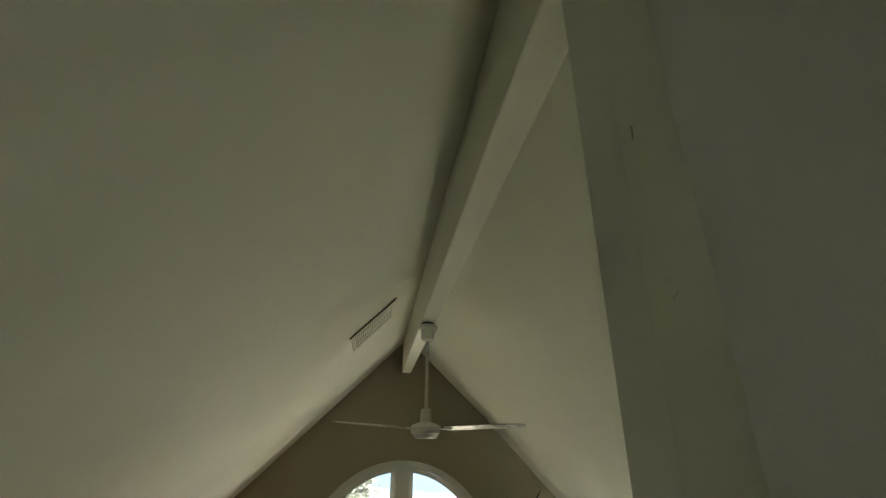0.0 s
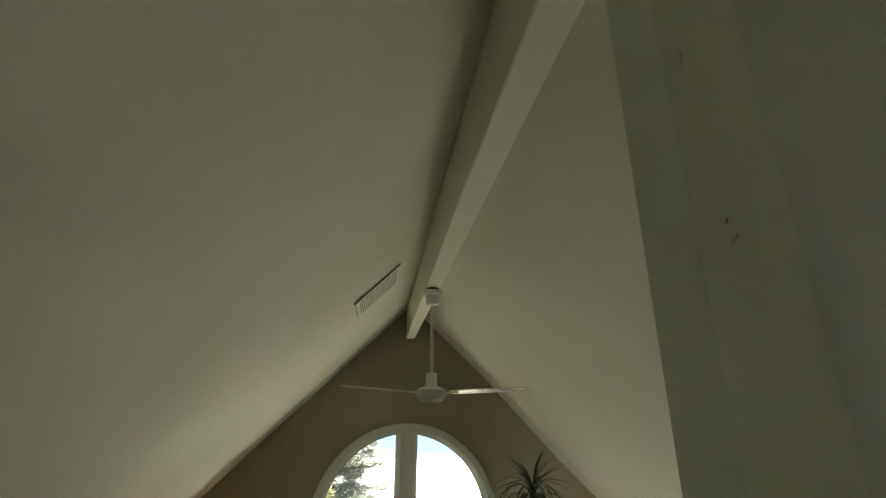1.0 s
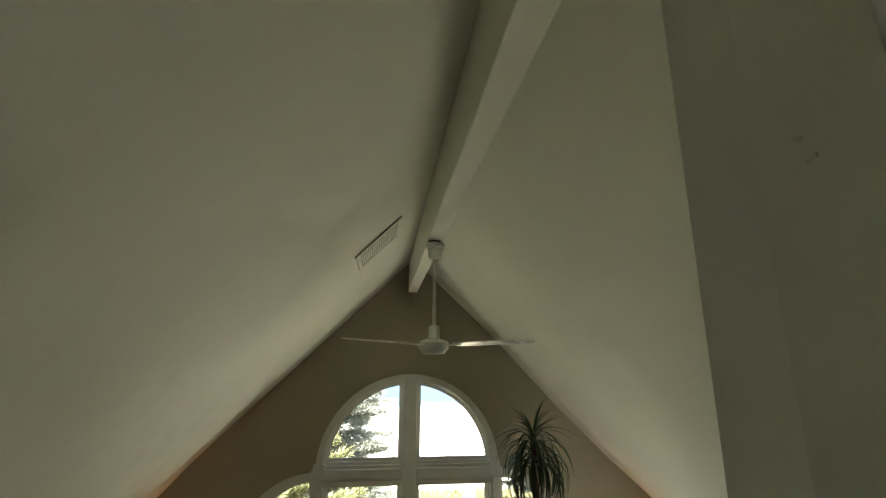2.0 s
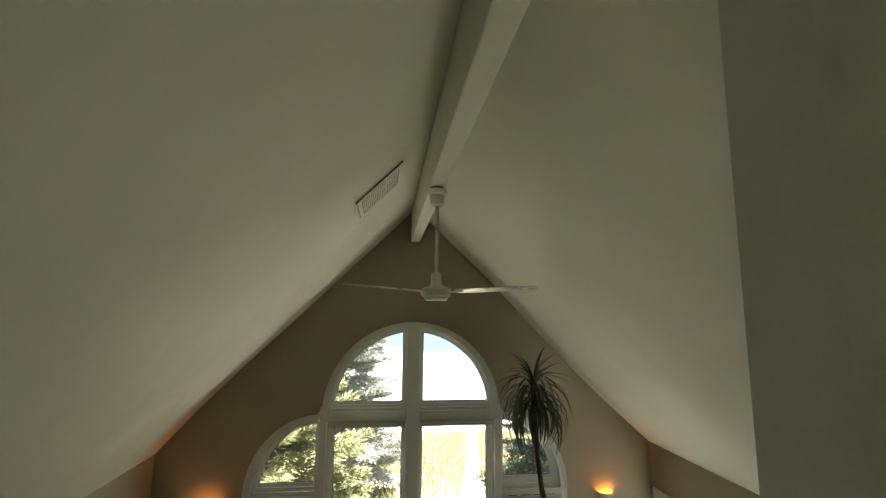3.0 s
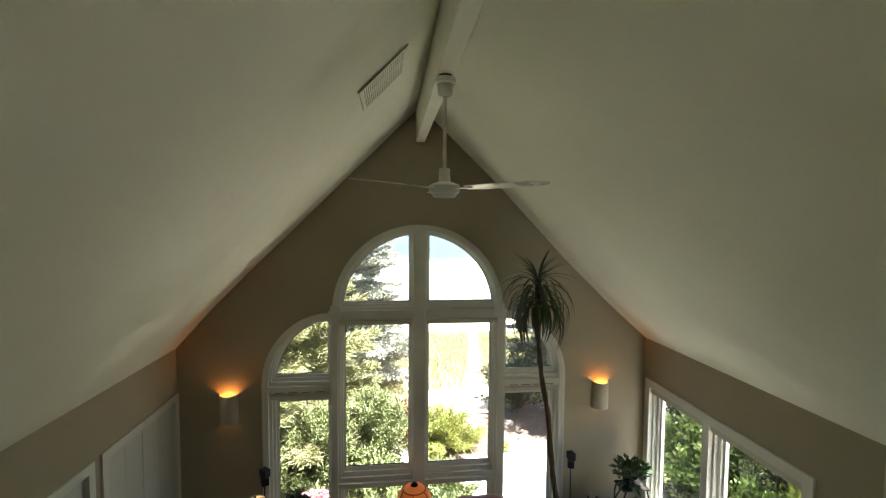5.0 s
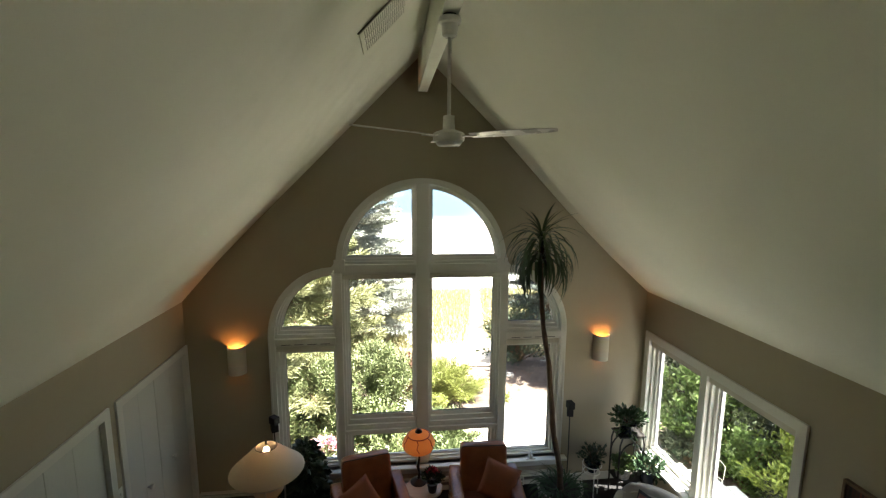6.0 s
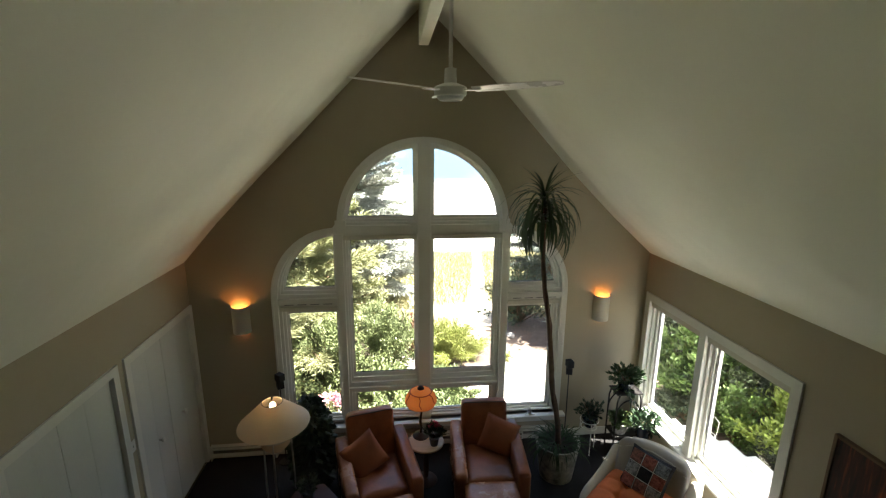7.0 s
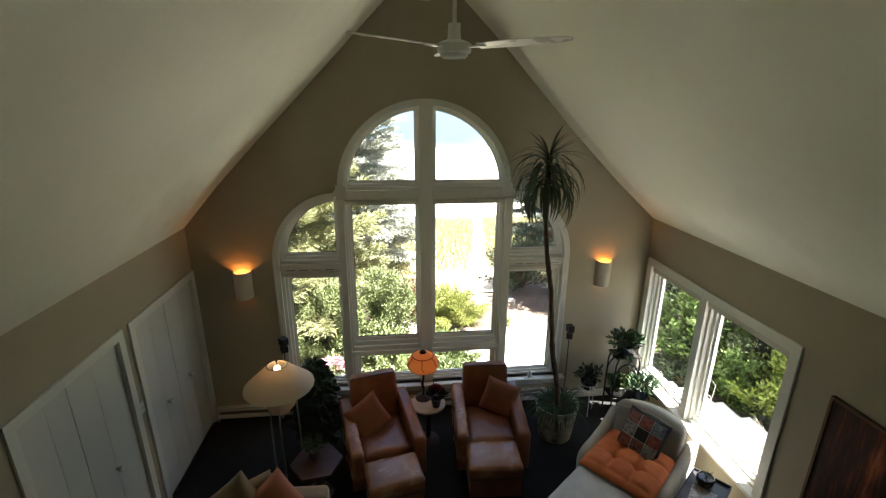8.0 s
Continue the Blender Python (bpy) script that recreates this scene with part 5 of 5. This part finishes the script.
for p_, q_ in zip(prow, prow[1:]):
    for j in range(3):
        pb.faces.new((p_[j], p_[j + 1], q_[j + 1], q_[j]))
tagged(part("footpath", pb, PATHM, smooth=True), "narrow trodden sand path through the dry grass", "path", kind="structure")

# grass
n = 60000
gx, gy = rng.uniform(-4, 9, n), 11.6 + 12.2 * rng.random(n) ** 0.8
px_ = 1.72 + (gy - 11.2) * 0.182
keep = np.abs(gx - px_) > np.where(gy < 13, 0.6, 0.24)
keep &= ~((gy < 13.2) & (gx > 0.4) & (gx < 3.4))
gx, gy = gx[keep], gy[keep]
gz = np.array([ground_z(a, b) for a, b in zip(gx, gy)])
dirs_ = np.stack([rng.normal(size=len(gx)) * 0.3, rng.normal(size=len(gx)) * 0.3, np.ones(len(gx))], 1)
gm = leaf_cloud(np.stack([gx, gy, gz - 0.02], 1), dirs_, 0.24, 0.022, rng)
gm.materials.append(leaf_mat("dry_grass", (0.29, 0.27, 0.14), 0.8))
go = new("grass", gm)
tagged(go, "dry yellow-green grass field", "grass", kind="stuff")

NEEDLE_BLUE = leaf_mat("blue_spruce_needles", (0.30, 0.31, 0.265), 0.7)
NEEDLE_DARK = leaf_mat("dark_spruce_needles", (0.10, 0.12, 0.10), 0.7)
NEEDLE_GREEN = leaf_mat("pine_needles", (0.23, 0.235, 0.11), 0.7)
SHRUB = leaf_mat("shrub_leaves", (0.15, 0.18, 0.07), 0.6)
JUNI = leaf_mat("yellow_juniper", (0.19, 0.21, 0.05), 0.7)
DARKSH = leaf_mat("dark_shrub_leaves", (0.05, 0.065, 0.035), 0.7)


def conifer(x, y, h, rad, nbr, tuft, tlen, twid, leaf, label, start=0.06):
    z0 = ground_z(x, y)
    t = thing("conifer_tree", label, "tree", pose(x, y, z0 - 0.05), group="trees in the yard")
    part("trunk", tube([(0, 0, 0), (0.03, 0.02, h * 0.5), (0, 0, h * 0.97)], [0.02 + 0.022 * h, 0.015 + 0.011 * h, 0.008], 8), BARK, t, smooth=True)
    P, D = [], []
    lb_ = bmesh.new()
    for k in range(nbr):
        f = start + (1 - start) * (k + rng.random()) / nbr
        z = h * f
        L = rad * (1 - f) ** 0.8 * rng.uniform(0.7, 1.15) + 0.12
        a = k * 2.4 + rng.uniform(-0.4, 0.4)
        dr = rng.uniform(-0.25, 0.22) + 0.35 * f
        dv = np.array([math.cos(a), math.sin(a), dr])
        tube([(0, 0, z), tuple(dv * L * 0.55 + np.array([0, 0, z])), tuple(dv * L + np.array([0, 0, z + 0.06 * L]))], [0.02, 0.013, 0.004], 4, bm=lb_)
        m_ = max(6, int(tuft * L / rad))
        s_ = rng.uniform(0.12, 1.0, m_)[:, None]
        side = np.cross(dv, [0, 0, 1])
        off = rng.normal(size=(m_, 1)) * 0.22 * L * (1.1 - s_)
        P.append(np.array([0, 0, z]) + dv * L * s_ + side * off + rng.normal(size=(m_, 3)) * 0.03)
        D.append(dv * 0.8 + side * np.sign(off) * 0.7 + rng.normal(size=(m_, 3)) * 0.45 + np.array([0, 0, 0.15]))
    part("limbs", lb_, BARK, t)
    cloud_part("crown", leaf_cloud(np.concatenate(P), np.concatenate(D), tlen, twid, rng, 0.1), leaf, t)
    return t


def shrub(x, y, h, rad, n_, leaf, label, lf=0.10, lw_=0.05, z0=None, name="shrub"):
    z0 = ground_z(x, y) if z0 is None else z0
    t = thing(name, label, "shrub", pose(x, y, z0 - 0.03), group="shrubs in the yard")
    lb_ = bmesh.new()
    P, D = [], []
    m_ = 22 + int(30 * rad)
    for k in range(m_):
        a, e = rng.uniform(0, 6.28), rng.uniform(0.25, 1.45)
        L = rng.uniform(0.65, 1.05)
        tip = np.array([math.cos(a) * math.cos(e) * rad * L, math.sin(a) * math.cos(e) * rad * L, math.sin(e) * h * L])
        tube([(0, 0, 0), tuple(tip * 0.5 + np.array([0, 0, 0.05 * h])), tuple(tip)], [0.02, 0.012, 0.003], 4, bm=lb_)
        q = n_ // m_
        s_ = rng.uniform(0.38, 1.05, q)[:, None]
        P.append(tip * s_ + rng.normal(size=(q, 3)) * np.array([0.068, 0.068, 0.045]) * max(0.6, rad))
        D.append(tip / np.linalg.norm(tip) + rng.normal(size=(q, 3)) * 0.6)
    part("limbs", lb_, BARK, t)
    pp = np.concatenate(P)
    pp[:, 2] = np.maximum(pp[:, 2], 0.04)
    cloud_part("crown", leaf_cloud(pp, np.concatenate(D), lf, lw_, rng, 0.15), leaf, t)
    return t


conifer(-1.55, 14.2, 7.2, 2.15, 190, 1500, 0.12, 0.030, NEEDLE_BLUE, "blue spruce with pale drooping branches in the yard")
conifer(4.75, 14.6, 4.6, 1.9, 110, 700, 0.13, 0.03, NEEDLE_DARK, "dark blue spruce beyond the sandy yard")
conifer(-2.45, 9.6, 5.2, 2.2, 160, 1900, 0.15, 0.016, NEEDLE_GREEN, "long-needled green pine close to the window")
conifer(-4.8, 11.2, 5.2, 2.0, 90, 500, 0.18, 0.03, NEEDLE_GREEN, "green pine farther along the yard")
shrub(-1.6, 8.45, 1.6, 1.0, 24000, SHRUB, "sunlit green yew shrub under the window", 0.065, 0.024)
shrub(-0.62, 9.0, 1.5, 0.85, 22000, SHRUB, "sunlit green yew shrub beside the sand", 0.065, 0.024)
shrub(-2.6, 8.0, 1.5, 0.8, 12000, SHRUB, "dense green shrub beside the window", 0.065, 0.024)
PALESH = leaf_mat("pale_shrub_leaves", (0.16, 0.20, 0.08))
shrub(-0.62, 8.0, 0.72, 0.75, 9000, SHRUB, "low green shrub close under the window", 0.07, 0.03)
shrub(-0.45, 7.4, 0.42, 0.55, 5000, SHRUB, "low green shrub close under the window", 0.06, 0.028)
shrub(0.55, 8.0, 0.55, 0.62, 8000, PALESH, "low pale green shrub close under the window", 0.07, 0.028)
shrub(0.55, 7.35, 0.38, 0.55, 5000, PALESH, "low pale green shrub close under the window", 0.06, 0.026)
shrub(0.78, 9.6, 0.78, 0.82, 20000, JUNI, "spreading yellow-green juniper on the sand", 0.09, 0.014)
shrub(0.02, 9.9, 0.9, 0.5, 1500, leaf_mat("brown_red_leaves", (0.14, 0.07, 0.04)), "reddish-brown dying shrub among the junipers", 0.08, 0.04)
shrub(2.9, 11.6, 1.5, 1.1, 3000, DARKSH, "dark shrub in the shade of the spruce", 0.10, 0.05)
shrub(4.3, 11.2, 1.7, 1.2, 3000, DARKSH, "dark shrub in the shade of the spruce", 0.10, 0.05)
shrub(1.9, 9.4, 0.10, 0.22, 300, JUNI, "tuft of yellow-green weeds on the sand", 0.07, 0.03)
t = shrub(-1.45, 7.5, 0.55, 0.35, 500, SHRUB, "flowering shrub under the window", 0.07, 0.035)
p, d = ball_leaves((0, -0.05, 0.42), (0.26, 0.2, 0.10), 260)
cloud_part("blossoms", leaf_cloud(p, d, 0.05, 0.05, rng), mat("pink_white_petal", (0.6, 0.12, 0.2), 0.6, second=(0.75, 0.5, 0.55), vary=0.3, scale=9), t, "pink blossoms")

# stones on the path
STONE = mat("grey_stone", (0.32, 0.29, 0.26), 0.9, vary=0.25, scale=9, fine=40, bump=0.6)
for k in range(9):
    sb_ = bmesh.new()
    bmesh.ops.create_icosphere(sb_, subdivisions=2, radius=0.09 + 0.05 * R.random())
    for v in sb_.verts:
        v.co *= 1 + 0.25 * noise.noise(v.co * 9 + Vector((k, 0, 0)))
        v.co.z *= 0.55
    x, y = 1.3 + 1.1 * R.random(), 10.4 + 1.3 * R.random()
    so_ = part("stone", sb_, STONE, smooth=True, edge=60)
    so_.location = (x, y, ground_z(x, y) + 0.01)
    tagged(so_, "rough grey stone lying on the sand", "stone", group="stones on the sand")

# ---- deck beside the side window ----
DECKM = mat("pale_grey_deck_paint", (0.74, 0.75, 0.71), 0.55, vary=0.14, scale=3, fine=50, bump=0.3, spread=0.08, stretch=(6, 1, 1))
deck = thing("deck", "pale grey painted plank deck outside the side window", "deck", kind="structure")
def deck_end(x):
    """Far end of the plank at x: the deck's outer corner is cut off in a curve."""
    return 6.85 - 1.15 * (x - 3.35) - 1.6 * max(0.0, x - 4.15) ** 1.2


for k in range(9):
    x = 3.22 + 0.142 * k
    part("plank", box(x - 0.067, x + 0.067, 0.8, deck_end(x), -0.09, -0.05, bevel=0.004, seg=1), DECKM, deck)
rim = [(x, deck_end(x) + 0.012) for x in (3.16, 3.4, 3.7, 4.0, 4.2, 4.42)] + [(4.45, deck_end(4.42) - 0.1), (4.45, 0.8)]
part("fascia", ring(rim, [(x - 0.022, y - 0.022) for x, y in rim], -0.40, -0.092, axis="z", closed=False), DECKM, deck)
for y in (1.0, 2.4, 3.8, 4.7):
    part("joist", box(3.16, 4.40, y - 0.03, y + 0.03, -0.30, -0.092), BARK, deck)
    part("post", box(4.28, 4.38, y - 0.05, y + 0.05, -0.55, -0.301), BARK, deck)


def tall_tree(x, y, h, cz, rad, n_, leaf, label):
    z0 = ground_z(x, y)
    t = thing("tree", label, "tree", pose(x, y, z0 - 0.05), group="trees in the yard")
    part("trunk", tube([(0, 0, 0), (0.06, 0.03, h * 0.3), (-0.04, 0.05, h * 0.6), (0, 0, h * 0.92)], [0.16, 0.12, 0.08, 0.02], 10), BARK, t, smooth=True)
    lb_ = bmesh.new()
    P, D = [], []
    for k in range(46):
        a, e = rng.uniform(0, 6.28), rng.uniform(-0.5, 1.4)
        L = rad * rng.uniform(0.6, 1.1)
        b0 = np.array([0, 0, cz - rad * 0.5 + rng.uniform(0, rad * 0.8)])
        tip = b0 + np.array([math.cos(a) * math.cos(e), math.sin(a) * math.cos(e), math.sin(e)]) * L
        tube([tuple(b0), tuple((b0 + tip) / 2 + np.array([0, 0, 0.1])), tuple(tip)], [0.04, 0.025, 0.006], 5, bm=lb_)
        q = n_ // 46
        s_ = rng.uniform(0.5, 1.05, q)[:, None]
        P.append(b0 + (tip - b0) * s_ + rng.normal(size=(q, 3)) * 0.16)
        D.append((tip - b0) + rng.normal(size=(q, 3)) * 0.8)
    part("limbs", lb_, BARK, t)
    cloud_part("crown", leaf_cloud(np.concatenate(P), np.concatenate(D), 0.12, 0.075, rng, 0.15), leaf, t)


LUSH = leaf_mat("lush_leaves", (0.10, 0.16, 0.035), 0.5)
LUSH2 = leaf_mat("bright_leaves", (0.20, 0.26, 0.05), 0.5)
shrub(5.25, 5.5, 2.2, 0.9, 12000, LUSH2, "tall bright green bush at the deck's edge", 0.085, 0.045)
shrub(4.85, 7.2, 2.3, 0.9, 12000, LUSH, "tall lush green bush at the deck's edge", 0.10, 0.05)
shrub(4.1, 8.6, 2.6, 1.0, 16000, leaf_mat("cedar_leaves", (0.06, 0.10, 0.04)), "dark green cedar beside the deck", 0.10, 0.035)
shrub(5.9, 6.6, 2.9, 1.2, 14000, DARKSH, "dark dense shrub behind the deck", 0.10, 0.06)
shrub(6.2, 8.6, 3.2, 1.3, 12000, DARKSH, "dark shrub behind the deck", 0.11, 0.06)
shrub(5.75, 4.3, 2.3, 1.0, 8000, LUSH, "green bush beside the deck", 0.11, 0.06)
shrub(7.2, 6.4, 3.4, 1.5, 7000, LUSH, "tall green bush behind the deck", 0.12, 0.06)
tall_tree(6.95, 4.3, 7.8, 6.3, 1.6, 12000, LUSH, "tall leafy tree that shades the deck")
# The next two trees are added only to cast shade on the yard.
tall_tree(5.75, 10.9, 8.2, 6.3, 1.4, 15000, LUSH, "tall leafy tree added out of view to shade the mulch")
conifer(5.1, 10.0, 5.6, 1.7, 90, 260, 0.18, 0.045, NEEDLE_BLUE, "spruce added to shade the sandy yard")
for xx, yy in ((4.45, 6.95), (4.85, 6.3), (5.05, 5.6), (5.15, 4.9), (5.15, 4.1)):
    shrub(xx, yy, 0.95, 0.5, 4200, LUSH if yy in (4.9, 6.3) else DARKSH, "low leafy shrub along the deck's edge", 0.08, 0.04)
dc = thing("wire_stand", "thin white wire stand on the deck", "plant stand", pose(3.80, 5.62, -0.049, 0, 0, 25) @ Matrix.Scale(0.6, 4))
part("seat_hoop", tube([(0.17 * math.cos(a / 20 * 6.2832), 0.17 * math.sin(a / 20 * 6.2832), 0.42) for a in range(20)], 0.008, closed=True), FANW, dc)
for k in range(4):
    a = radians(45 + 90 * k)
    part("leg", tube([(0.16 * math.cos(a), 0.16 * math.sin(a), 0.42), (0.19 * math.cos(a), 0.19 * math.sin(a), 0.0)], 0.007), FANW, dc)
part("back_hoop", tube([(0.16, -0.12, 0.42), (0.2, -0.12, 0.72), (0.21, 0, 0.80), (0.2, 0.12, 0.72), (0.16, 0.12, 0.42)], 0.008), FANW, dc)
